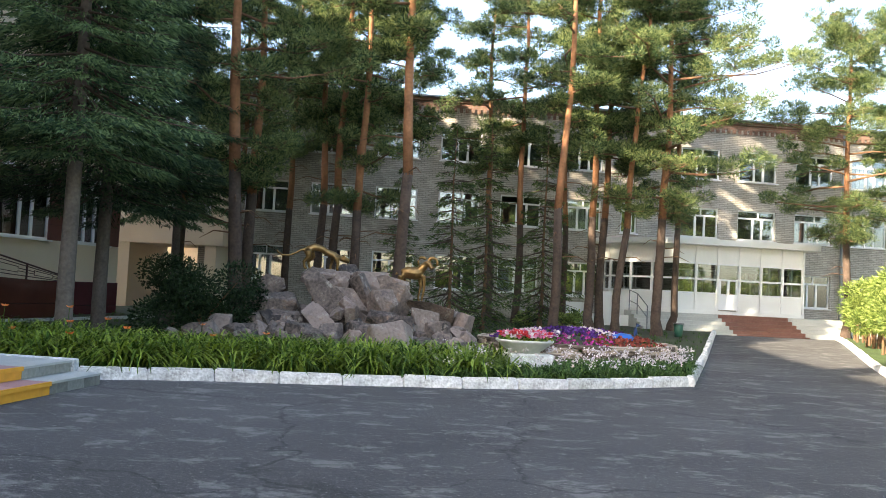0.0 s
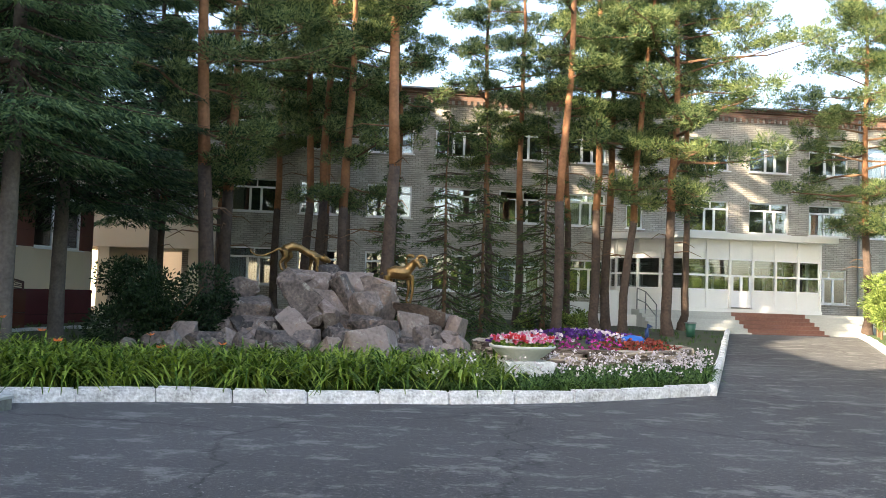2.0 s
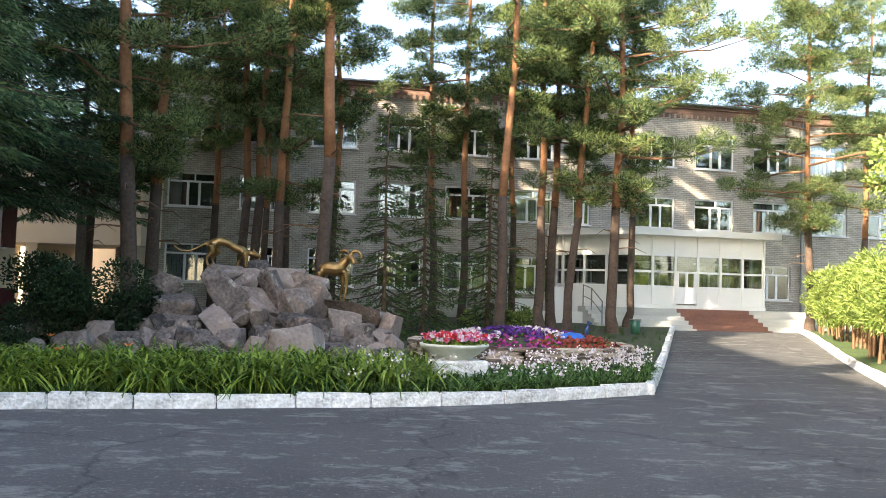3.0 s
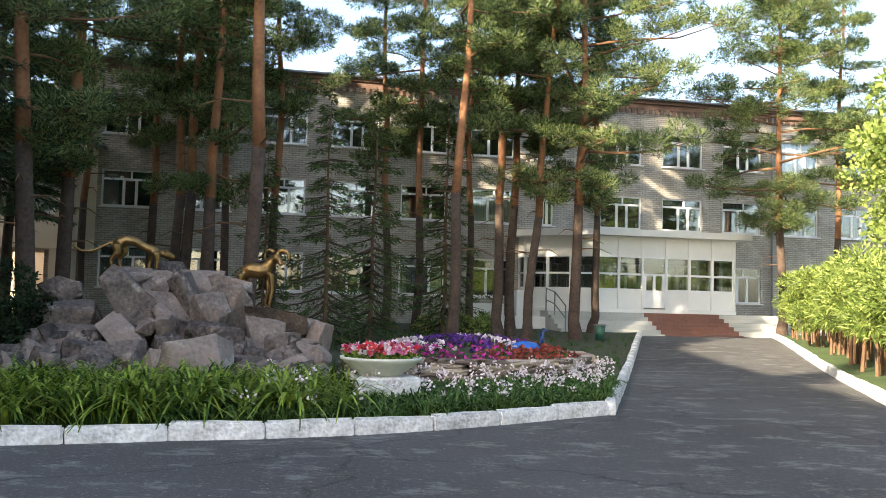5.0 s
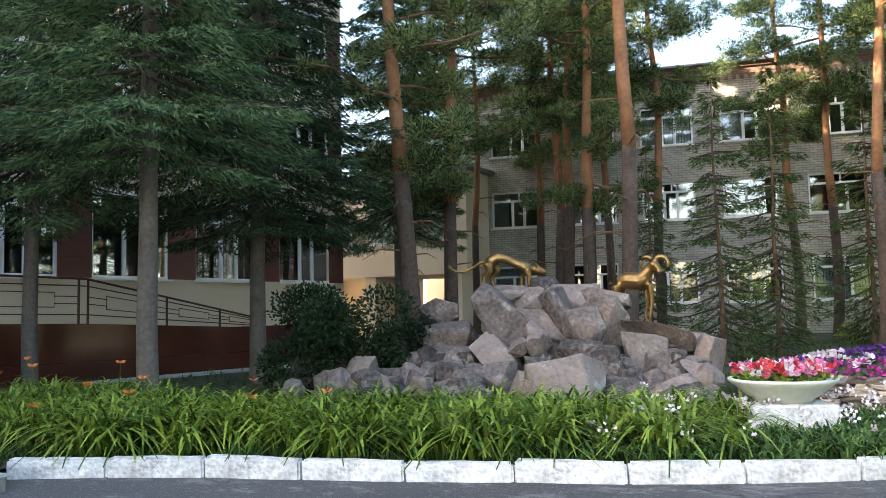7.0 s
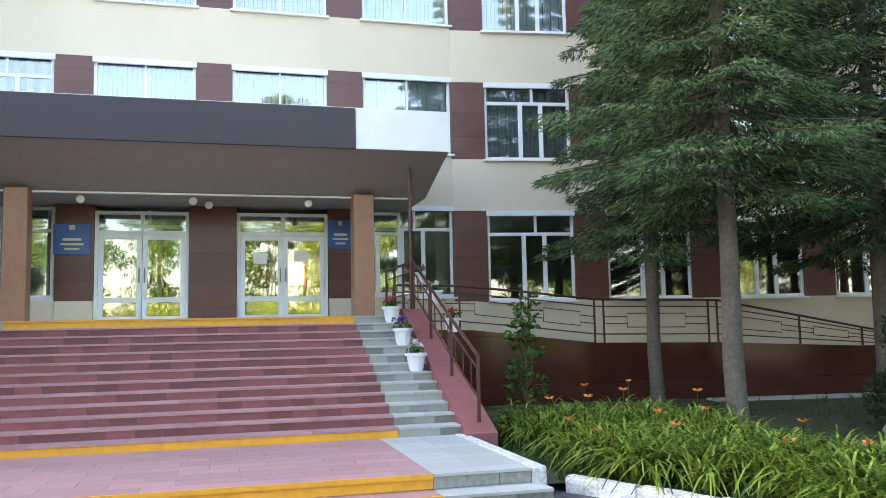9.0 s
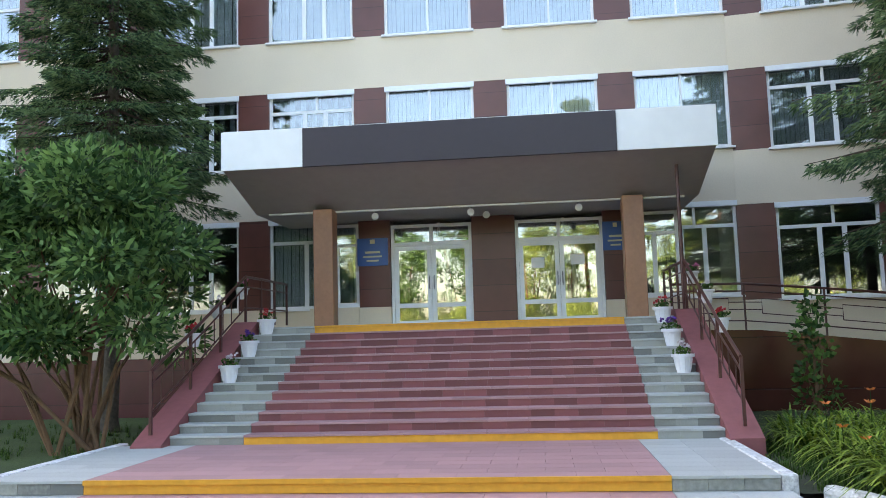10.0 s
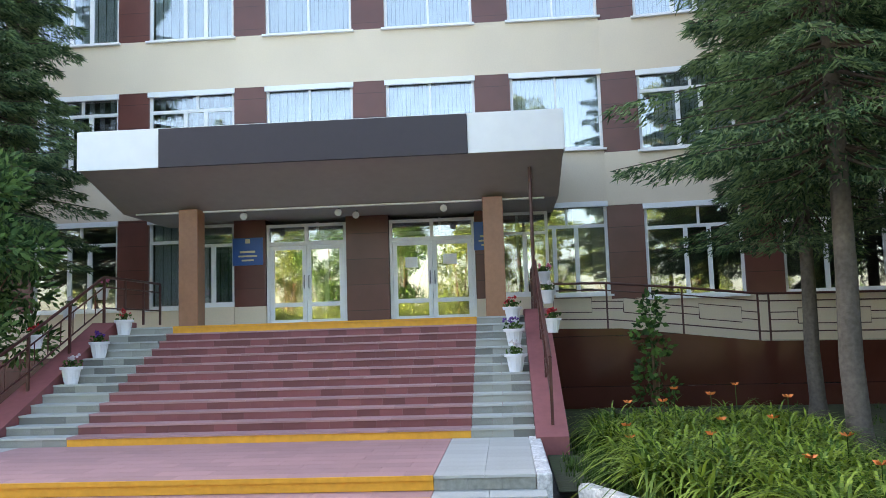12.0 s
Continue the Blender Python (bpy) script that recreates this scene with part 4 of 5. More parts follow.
def leaf_mesh(name, V, mat, parent=None, corners=3):
    n = len(V) // corners
    me = bpy.data.meshes.new(name)
    me.vertices.add(len(V))
    me.vertices.foreach_set("co", np.ascontiguousarray(V, dtype=np.float32).ravel())
    me.loops.add(len(V))
    me.loops.foreach_set("vertex_index", np.arange(len(V), dtype=np.int32))
    me.polygons.add(n)
    me.polygons.foreach_set("loop_start", np.arange(0, len(V), corners, dtype=np.int32))
    me.update(calc_edges=True)
    me.validate()
    me.materials.append(mat)
    ob = new(name, me)
    if parent is not None:
        ob.parent = parent
    return ob


def pine(seed, height=16.0, bare=5.0, spread=2.6, girth=0.17, dead=6, dense=1.0, tuft=1.0):
    """A Scots pine: long bare trunk, orange above, crooked limbs with flat tufts of needles."""
    rng, r = random.Random(seed), np.random.RandomState(seed)
    ob = thing("pine_tree", "tall Scots pine with a bare orange trunk and tufted crown", "tree", group="pines before the school")
    bend = [(rng.uniform(-0.12, 0.12), rng.uniform(-0.12, 0.12)) for _ in range(10)]
    def axis(z):
        k = z / height * 8
        i = int(min(k, 8))
        a, b = bend[i], bend[i + 1]
        t = k - i
        return Vector((a[0] + (b[0] - a[0]) * t, a[1] + (b[1] - a[1]) * t, z)) if z > 0.5 else Vector((0, 0, z))
    def rad(z):
        return girth * (1 - 0.8 * z / height) + (0.07 * max(0, 1 - z / 0.5))
    zs = [-0.3, 0, 0.25, 0.6, 1.5, 2.8, 4.3]
    bm = bmesh.new()
    tube(bm, [axis(max(z, 0)) + Vector((0, 0, min(z, 0))) for z in zs], [rad(max(z, 0)) for z in zs], 12)
    part("trunk", bm, BARK, ob, "rough grey-brown lower bark", True)
    zs = [4.25 + (height - 4.3) * k / 9 for k in range(10)]
    bm = bmesh.new()
    tube(bm, [axis(z) for z in zs], [rad(z) * 1.005 for z in zs], 10)
    part("upper_trunk", bm, ORANGE, ob, "smooth orange upper bark", True)
    cl = []
    for k in range(dead):
        bm = bmesh.new()
        z = rng.uniform(2.6, bare + 0.5)
        a, L = rng.uniform(0, math.tau), rng.uniform(0.4, 1.3)
        p = axis(z)
        tube(bm, [p, p + Vector((math.cos(a) * L * 0.6, math.sin(a) * L * 0.6, 0.05)), p + Vector((math.cos(a) * L, math.sin(a) * L, -0.15))], [0.025, 0.016, 0.006], 5)
        part("dead_branch", bm, TWIG, ob)
    n = int(36 * dense)
    for k in range(n):
        f = (k + rng.random()) / n
        z = bare + (height - bare) * f
        a = k * 2.4 + rng.uniform(-0.5, 0.5)
        L = spread * (0.55 + 0.75 * math.sin(min(1, f * 1.15 + 0.18) * math.pi * 0.93)) * rng.uniform(0.6, 1.15)
        L *= 0.55 + 0.45 * min(1, f / 0.25)
        if rng.random() < 0.12:
            continue
        p, lift = axis(z), rng.uniform(-0.35, 0.3) + 0.45 * f
        pts = [p]
        for s in (0.35, 0.7, 1.0):
            a += rng.uniform(-0.25, 0.25)
            pts.append(p + Vector((math.cos(a) * L * s, math.sin(a) * L * s, lift * L * s * 0.55 + rng.uniform(-0.1, 0.1))))
        r0 = 0.018 + 0.014 * L * (1 - f)
        bm = bmesh.new()
        tube(bm, pts, [r0, r0 * 0.75, r0 * 0.5, 0.01], 6)
        for s in (0.4, 0.55, 0.7, 0.85, 1.0):
            base = Vector(pts[1]).lerp(Vector(pts[3]), (s - 0.35) / 0.65)
            for q in range(1 + (rng.random() < 0.35)):
                o = Vector((rng.gauss(0, 0.34), rng.gauss(0, 0.34), rng.uniform(-0.05, 0.32))) * (0.6 + 0.22 * L)
                cl.append((base + o, rng.uniform(0.2, 0.5) * tuft))
                tube(bm, [base, base + o], [0.012, 0.006], 4, False)
        part("limb", bm, TWIG, ob)
    for k in range(10):
        cl.append((axis(height - 0.2) + Vector((rng.gauss(0, 0.5), rng.gauss(0, 0.5), rng.uniform(-1, 0.4))), 0.5))
    P, D = [], []
    for c, s in cl:
        m = int(140 + 380 * s)
        d = r.normal(size=(m, 3))
        d /= np.linalg.norm(d, axis=1)[:, None]
        rr = r.uniform(0.25, 1, size=(m, 1)) ** 0.6
        P.append(np.array(c) + d * rr * np.array([s, s, s * 0.66]))
        D.append(d * np.array([1, 1, 0.6]) + np.array([0, 0, 0.45]) + r.normal(scale=0.5, size=(m, 3)))
    P, D = np.concatenate(P), np.concatenate(D)
    leaf_mesh("crown", blades(P, D, r.uniform(0.1, 0.2, len(P)), 0.03, seed), NEEDLE, ob)
    return ob


def spruce(seed, height=15.0, low=2.4, spread=3.2, girth=0.17, bark=None, mat=None, label="dark spruce with drooping boughs and a grey trunk", group="spruces by the cream school", whorls=26, per=8, twigs=95):
    rng, r = random.Random(seed), np.random.RandomState(seed)
    ob = thing("spruce_tree", label, "tree", group=group)
    bm = bmesh.new()
    zs = [-0.3, 0, 0.3, 1.2, 2.5, height * 0.4, height * 0.7, height]
    tube(bm, [(0.03 * math.sin(z), 0.03 * math.cos(2 * z), z) for z in zs], [girth * (1 - 0.93 * max(z, 0) / height) + (0.05 if z <= 0 else 0) for z in zs], 12)
    part("trunk", bm, bark or GREYBARK, ob, "", True)
    bm = bmesh.new()
    P, D, LL = [], [], []
    for w in range(whorls):
        f = w / (whorls - 1)
        z = low + (height - low - 0.3) * f ** 1.05
        reach = spread * (1 - f) ** 0.8 * (0.75 + 0.35 * rng.random()) + 0.15
        if f < 0.06:
            reach *= 0.75
        for k in range(per if f < 0.75 else 5):
            a = (k + 0.5 * (w % 2)) * math.tau / per + rng.uniform(-0.3, 0.3)
            L = reach * rng.uniform(0.7, 1.12)
            droop = (0.42 - 0.5 * f) * L * rng.uniform(0.6, 1.3)
            zz = z + rng.uniform(-0.2, 0.2)
            d = np.array([math.cos(a), math.sin(a), 0])
            side = np.array([-d[1], d[0], 0])
            tube(bm, [(0, 0, zz), tuple(d * L * 0.5 + [0, 0, zz - droop * 0.55]), tuple(d * L + [0, 0, zz - droop * 0.8])], [0.03 * (1 - f) + 0.008, 0.016, 0.005], 4, False)
            m = int(1.5 * twigs * (0.35 + 0.65 * L / spread))
            t = r.uniform(0.12, 1.0, size=(m, 1)) ** 0.75
            wide = 0.32 * L * np.sin(np.clip(t * 0.86 + 0.12, 0, 1) * math.pi) + 0.05
            off = r.uniform(-1, 1, size=(m, 1)) * wide
            drop = droop * (1.1 * t - 0.3 * t ** 2)
            p = d * L * t + side * off + np.array([0, 0, zz]) - np.array([0, 0, 1]) * (drop + np.abs(off) * 0.25 + r.uniform(0, 0.12, size=(m, 1)))
            P.append(p)
            D.append(d * 0.75 + side * np.sign(off) * 0.55 + np.array([0, 0, -0.45]) + r.normal(scale=0.3, size=(m, 3)))
            LL.append(r.uniform(0.09, 0.24, m))
    tagged(part("branchwork", bm, BARK, ob), kind="stuff")
    P, D, LL = np.concatenate(P), np.concatenate(D), np.concatenate(LL)
    leaf_mesh("crown", blades(P, D, LL * 0.85, 0.034, seed), mat or SPRUCE, ob)
    return ob


def shrub(name, label, m, seed, blobs, n, length, width, mat, stems=None, group="", quad=True):
    """A bush: stems and many leaves gathered in overlapping clumps (x, y, z, rx, rz)."""
    rng, r = random.Random(seed), np.random.RandomState(seed)
    ob = thing(name, label, "bush", m, group)
    if stems:
        for b in blobs[::3]:
            bm = bmesh.new()
            k = rng.choice(stems)
            mid = Vector((k[0] * 0.6 + b[0] * 0.4, k[1] * 0.6 + b[1] * 0.4, b[2] * 0.5))
            tube(bm, [(k[0], k[1], -0.1), mid, (b[0], b[1], b[2])], [0.045, 0.03, 0.008], 6, False)
            part("stem", bm, TWIG, ob)
    P, D = [], []
    for x, y, z, rx, rz in blobs:
        d = r.normal(size=(n, 3))
        d /= np.linalg.norm(d, axis=1)[:, None]
        P.append(np.array([x, y, z]) + d * (r.uniform(0.15, 1, size=(n, 1)) ** 0.45) * np.array([rx, rx, rz]))
        D.append(d + np.array([0, 0, 0.1]) + r.normal(scale=0.5, size=(n, 3)))
    P, D = np.concatenate(P), np.concatenate(D)
    L = r.uniform(0.6, 1.2, len(P)) * length
    if not quad:
        leaf_mesh("foliage", blades(P, D, L, width, seed), mat, ob)
        return ob
    D /= np.linalg.norm(D, axis=1)[:, None]
    S = np.cross(D, r.normal(size=D.shape))
    S *= width / 2 / (np.linalg.norm(S, axis=1)[:, None] + 1e-9)
    V = np.stack([P, P + D * L[:, None] * 0.45 + S, P + D * L[:, None], P + D * L[:, None] * 0.45 - S], 1).reshape(-1, 3)
    leaf_mesh("foliage", V, mat, ob, 4)
    return ob


def stand(ob, places):
    """Sets a tree and its copies: x, y, turn, size, lean right, lean away."""
    for k, (x, y, turn, size, lx, ly) in enumerate(places):
        m = Matrix.Translation((x, y, lie(x, y) + 0.08)) @ Matrix.Shear("XY", 4, (lx, ly)) @ pose(0, 0, 0, 0, 0, turn) @ Matrix.Diagonal((size, size, size, 1))
        if k == 0:
            ob.matrix_world = m
        else:
            copy_thing(ob, m)


stand(pine(11, 15.5, 6.2, 1.75, dense=0.72), [(-2.85, 36.3, 0, 1, -0.045, 0), (-11.9, 36.4, 140, 1.05, 0.0, 0), (1.6, 32.4, 210, 1.0, 0.02, 0), (24, 30, 80, 1.1, 0, 0), (21, 4, 20, 1.1, 0, 0)])
stand(pine(12, 16.5, 7.2, 1.75, dense=0.66), [(-0.25, 28.2, 0, 1, 0.06, 0), (-4.68, 23.0, 150, 1.08, 0.015, 0), (-8.8, 30.2, 200, 1.0, -0.02, 0), (-1.6, 34.6, 90, 0.95, 0, 0), (26, 14, 40, 1.1, 0, 0), (-14.4, 30.9, 300, 1.0, 0.03, 0)])
stand(pine(13, 14.5, 4.4, 3.2, 0.19, dense=1.75, tuft=1.08), [(3.6, 31.4, 40, 1, 0.03, 0), (12.2, 37.0, 250, 0.93, -0.02, 0), (19, 21, 10, 1.05, 0, 0), (20, -8, 100, 1.1, 0, 0), (23, -20, 10, 1.1, 0, 0)])
stand(pine(14, 16, 6.6, 1.75, dense=0.66), [(1.15, 31.3, 0, 1, 0.0, 0), (2.06, 31.1, 120, 0.9, 0.13, 0), (-7.9, 28.4, 180, 1.0, 0.035, 0), (15.2, 39.2, 20, 0.92, 0.05, 0), (22, 12, 200, 1.15, 0, 0)])
stand(pine(15, 15, 6.8, 1.6, 0.15, dense=0.66), [(4.7, 35.0, 0, 1, 0.0, 0), (0.15, 33.9, 77, 0.95, 0.01, 0), (-7.75, 31.8, 160, 1.0, 0, 0), (-13.0, 33.2, 260, 1.0, 0, 0), (-9.6, 35.2, 20, 1.0, 0.02, 0), (-5.6, 29.5, 310, 0.98, -0.02, 0)])
stand(pine(16, 15.5, 4.3, 2.2, 0.2, dense=1.0), [(-8.56, 21.25, 60, 1.0, -0.09, 0), (-9.6, 24.6, 200, 0.95, 0.02, 0), (-6.7, 26.6, 120, 0.9, 0.02, 0)])
stand(spruce(21, 15.5, 4.2, 3.0, twigs=330, per=10), [(-9.95, 15.55, 0, 1.0, 0, 0)])
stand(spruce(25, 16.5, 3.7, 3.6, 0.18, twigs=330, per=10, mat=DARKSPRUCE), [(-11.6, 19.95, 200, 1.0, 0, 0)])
stand(spruce(24, 17.0, 4.3, 2.8, 0.2, whorls=34, twigs=430, per=10), [(-14.7, -0.3, 140, 1.0, 0, 0)])
stand(spruce(22, 14.5, 4.0, 2.5, 0.15, twigs=260, per=9), [(-14.1, 16.5, 0, 1.0, 0, 0), (-13.8, 29.0, 20, 1.1, 0, 0), (-15.2, -9.5, 70, 1.1, 0, 0)])
YOUNG = leafy("young_spruce_needles", (0.035, 0.075, 0.025), (0.13, 0.18, 0.055), 0.35)
stand(spruce(23, 7.0, 0.5, 1.35, 0.07, TWIG, YOUNG, "slender young spruce with sparse green boughs", "young spruces", 18, 6, 52), [(-3.6, 26.8, 0, 1.0, 0, 0), (-2.55, 28.4, 120, 1.05, 0, 0), (-0.6, 33.0, 60, 1.15, 0, 0), (-5.4, 27.5, 200, 0.8, 0, 0)])

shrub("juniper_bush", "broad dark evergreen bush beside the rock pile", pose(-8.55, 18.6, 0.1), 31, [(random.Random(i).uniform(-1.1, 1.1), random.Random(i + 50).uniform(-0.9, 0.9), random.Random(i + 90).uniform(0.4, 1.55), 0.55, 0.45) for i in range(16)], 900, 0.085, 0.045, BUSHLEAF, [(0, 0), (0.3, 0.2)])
def elder_clumps():
    rng = random.Random(77)
    for k in range(64):
        z = 1.85 + 3.1 * rng.random()
        yield rng.uniform(-1, 1), rng.uniform(-1, 1), z, math.sqrt(max(0.06, 1 - ((z - 3.0) / 2.35) ** 2))


shrub("elder_bush", "large leafy elder bush beside the steps", pose(-11.5, 0.85, 0.05), 32, [(c * 1.5 * s, -0.3 + d * 2.1 * s, z, 0.62, 0.42) for c, d, z, s in elder_clumps()], 300, 0.2, 0.075, ELDER, [(0, 0.1), (0.25, -0.2), (-0.3, 0.2), (0.1, 0.5)])
shrub("creeper", "thin climbing plant against the ramp", pose(-13.6, 13.5, 0.1), 33, [(0, random.Random(i).uniform(-0.25, 0.25), 0.3 + i * 0.17, 0.24, 0.16) for i in range(12)], 36, 0.14, 0.09, LEAF, [(0, 0)])


for _x, _y, _sd in ((-1.0, 33.3, 71), (0.35, 33.0, 72), (0.9, 34.6, 73)):
    _r = random.Random(_sd)
    shrub("low_shrub", "low bright yellow-green shrub under the pines", pose(_x, _y, lie(_x, _y) + 0.08), _sd, [(_r.uniform(-0.45, 0.45), _r.uniform(-0.3, 0.3), _r.uniform(0.15, 0.5), 0.25, 0.2) for _ in range(7)], 110, 0.11, 0.06, LARCH, [(0, 0)], "shrubs under the pines")


def hedge():
    rng = random.Random(8)
    a, b = Vector((7.3, 20.1)), Vector((12.3, 38.6))
    d = (b - a).normalized()
    s = Vector((d.y, -d.x))
    row = []
    for k in range(10):
        c = a + d * (-2.6 + k * 2.0) + s * 1.2
        big = 1.0 + 0.12 * rng.uniform(-1, 1)
        blobs = [(rng.uniform(-0.95, 0.95), rng.uniform(-1.1, 1.1), rng.uniform(0.95, 2.25) * big, 0.55, 0.4) for _ in range(15)]
        ob = shrub("hedge_bush", "bright yellow-green clipped hedge bush over bare brown stems", pose(c.x, c.y, lie(c.x, c.y) + 0.1), 60 + k, blobs, 420, 0.16, 0.045, LARCH, None, "hedge along the drive", False)
        row.append(ob)
        for q in range(12):
            bm = bmesh.new()
            x, y = rng.uniform(-0.7, 0.5), rng.uniform(-1.0, 1.0)
            tube(bm, [(x, y, -0.1), (x + rng.uniform(-0.12, 0.12), y + rng.uniform(-0.1, 0.1), 1.25)], [0.045, 0.03], 6)
            part("stem", bm, TWIG, ob)

    # Unseen enlarged hedge copies, added only to fill the door glass reflections.
    for k in range(12):
        x, y = 13.2 + 1.4 * (k % 2), -15 + 2.6 * k
        copy_thing(row[k % 10], pose(x, y, 0, 0, 0, 47 * k) @ Matrix.Diagonal((1.4, 1.4, 1.55, 1)))


hedge()
for x, y, sd, h in ((12.6, 27.2, 41, 7.5), (13.6, 21.5, 42, 8.0), (15.5, 33.0, 43, 7.0), (17.0, 8.0, 44, 9.0), (15.5, 0.0, 45, 8.5), (17.5, -7.0, 46, 9.5), (18.0, 14.0, 47, 9.0), (16.5, 4.0, 48, 9.5), (19.5, 10.5, 49, 10.0), (18.5, -3.5, 50, 10.0), (19.5, -12.0, 51, 10.0), (17.0, 18.0, 52, 9.0)):
    rg = random.Random(sd)
    shrub("birch_tree", "bright green leafy tree lit by the evening sun", pose(x, y, lie(x, y)), sd, [(rg.gauss(0, 0.9), rg.gauss(0, 0.9), rg.uniform(2.2, h), 0.75, 0.6) for _ in range(40)], 240, 0.17, 0.11, LARCH if sd % 3 else LEAF, [(0, 0), (0.1, 0.1)], "trees beyond the hedge")["category"] = "tree"


def strips(name, label, roots, mat, leaves, length, width, arch, seed):
    """Clumps of long arching leaves, each a bent tapering strip."""
    r = np.random.RandomState(seed)
    R = np.repeat(np.array(roots), leaves, axis=0)
    n = len(R)
    a = r.uniform(0, math.tau, n)
    d = np.stack([np.cos(a), np.sin(a), np.zeros(n)], 1)
    s = np.stack([-np.sin(a), np.cos(a), np.zeros(n)], 1)
    L, out = r.uniform(0.6, 1.15, n)[:, None] * length, r.uniform(0.35, 1.0, n)[:, None] * arch
    R = R + d * r.uniform(0, 0.09, n)[:, None]
    rows = []
    for t in (0, 0.3, 0.55, 0.72, 0.87, 1.0):
        p = R + d * (0.62 * out * L * (0.35 * t + 0.65 * t * t)) + np.array([0, 0, 1]) * L * (1.5 * t - t * t * (0.38 + 0.55 * out))
        w = width * (1 - 0.75 * t ** 1.5)
        rows.append((p - s * w / 2, p + s * w / 2))
    V = []
    for (a0, a1), (b0, b1) in zip(rows, rows[1:]):
        V.append(np.stack([a0, a1, b1, b0], 1))
    V = np.stack(V, 1).reshape(-1, 3)
    ob = leaf_mesh(name, V, mat, None, 4)
    return tagged(ob, label, "plants", kind="stuff")


def planting():
    rng = random.Random(77)
    def kerb_y(x):
        for (ax, ay), (bx, by) in zip(KERB_FRONT, KERB_FRONT[1:]):
            if ax <= x <= bx:
                return ay + (by - ay) * (x - ax) / (bx - ax)
        return 11.4
    lily, grass, flower, tall = [], [], [], []
    for k in range(620):
        x = rng.uniform(-11.5, -1.2)
        y = kerb_y(x) + rng.uniform(0.42, 2.5 if x > -8 else 3.2) + (0.35 if x < -7.3 else 0)
        edge = (x + 2.9) / 1.7
        if x > -2.9 and rng.random() < edge:
            continue
        if 0.0 < y - kerb_y(x) < 0.8 and -6.0 < x < -5.2:
            continue
        lily.append((x, y, 0.1))
    for k in range(2600):
        x = rng.uniform(-11.5, 2.2)
        y = kerb_y(min(x, 1.8)) + rng.uniform(0.12, 3.6)
        if inside(x, y, BED):
            grass.append((x, y, 0.08 + lie(x, y)))
    for k in range(1500):
        x, y = rng.uniform(-16, 6), rng.uniform(15, 34)
        if inside(x, y, BED):
            grass.append((x, y, 0.07 + lie(x, y)))
    for k in range(900):
        x = rng.uniform(-3.0, 2.6)
        y = kerb_y(min(x, 1.8)) + rng.uniform(0.2, 3.0)
        if inside(x, y, BED) and inside(x - 0.1, y, BED):
            tall.append((x, y, 0.1))
    for k in range(260):
        x, y = rng.uniform(-16, -10.6), rng.uniform(-6, 2)
        grass.append((x, y, 0.04))
    strips("daylilies", "dense band of arching yellow-green daylily leaves", lily, LILY, 22, 0.72, 0.042, 2.0, 1)
    strips("grass", "tufts of rough green grass in the bed", grass, GRASS, 9, 0.17, 0.012, 0.8, 2)
    strips("meadow_plants", "tangle of green stems and leaves round the bowl", tall, MEADOW, 11, 0.3, 0.03, 1.7, 3)
    v, f = [], []
    for k in range(150):
        x = 2.4 - 5.0 * rng.random() ** 1.7
        y = kerb_y(min(x, 1.8)) + rng.uniform(0.25, 3.1)
        if not inside(x - 0.05, y, BED):
            continue
        c = Vector((x, y, 0.1 + rng.uniform(0.2, 0.46)))
        for q in range(12):
            o = Vector((rng.gauss(0, 0.035), rng.gauss(0, 0.035), rng.gauss(0, 0.028)))
            leaf_quad(v, f, c + o, Vector((rng.uniform(-1, 1), rng.uniform(-1, 1), rng.uniform(-0.2, 1))), 0.045, 0.038, rng)
    tagged(raw("white_blossoms", v, f, BLOSSOM["white flowers"]), "scattered heads of small white and pale pink flowers", "flowers", kind="stuff")
    # orange day lilies
    for x, y, z in ((-9.6, 12.9, 0.75), (-9.9, 13.6, 0.80), (-8.9, 12.3, 0.52), (-8.2, 13.9, 0.65), (-8.6, 13.4, 0.60), (-10.4, 13.2, 0.85), (-7.4, 13.0, 0.58), (-6.6, 14.1, 0.64), (-6.2, 13.6, 0.50), (-9.2, 14.4, 0.80), (-10.9, 14.2, 0.85), (-7.9, 12.2, 0.50), (-10.1, 12.5, 0.70), (-5.4, 13.9, 0.56)):
        fl = thing("orange_lily", "single orange daylily flower on a thin stem", "flower", pose(x, y, 0.08), "orange daylilies")
        bm = bmesh.new()
        tube(bm, [(0, 0, 0), (0.02, 0.01, z * 0.6), (0.05, 0, z)], [0.007, 0.006, 0.005], 5)
        part("stem", bm, GRASS, fl)
        v, f = [], []
        for q in range(6):
            a = q * math.tau / 6
            leaf_quad(v, f, Vector((0.05, 0, z)), Vector((math.cos(a), math.sin(a), 0.55)), 0.085, 0.04, rng)
        raw("petals", v, f, BLOSSOM["orange lilies"], fl)


planting()


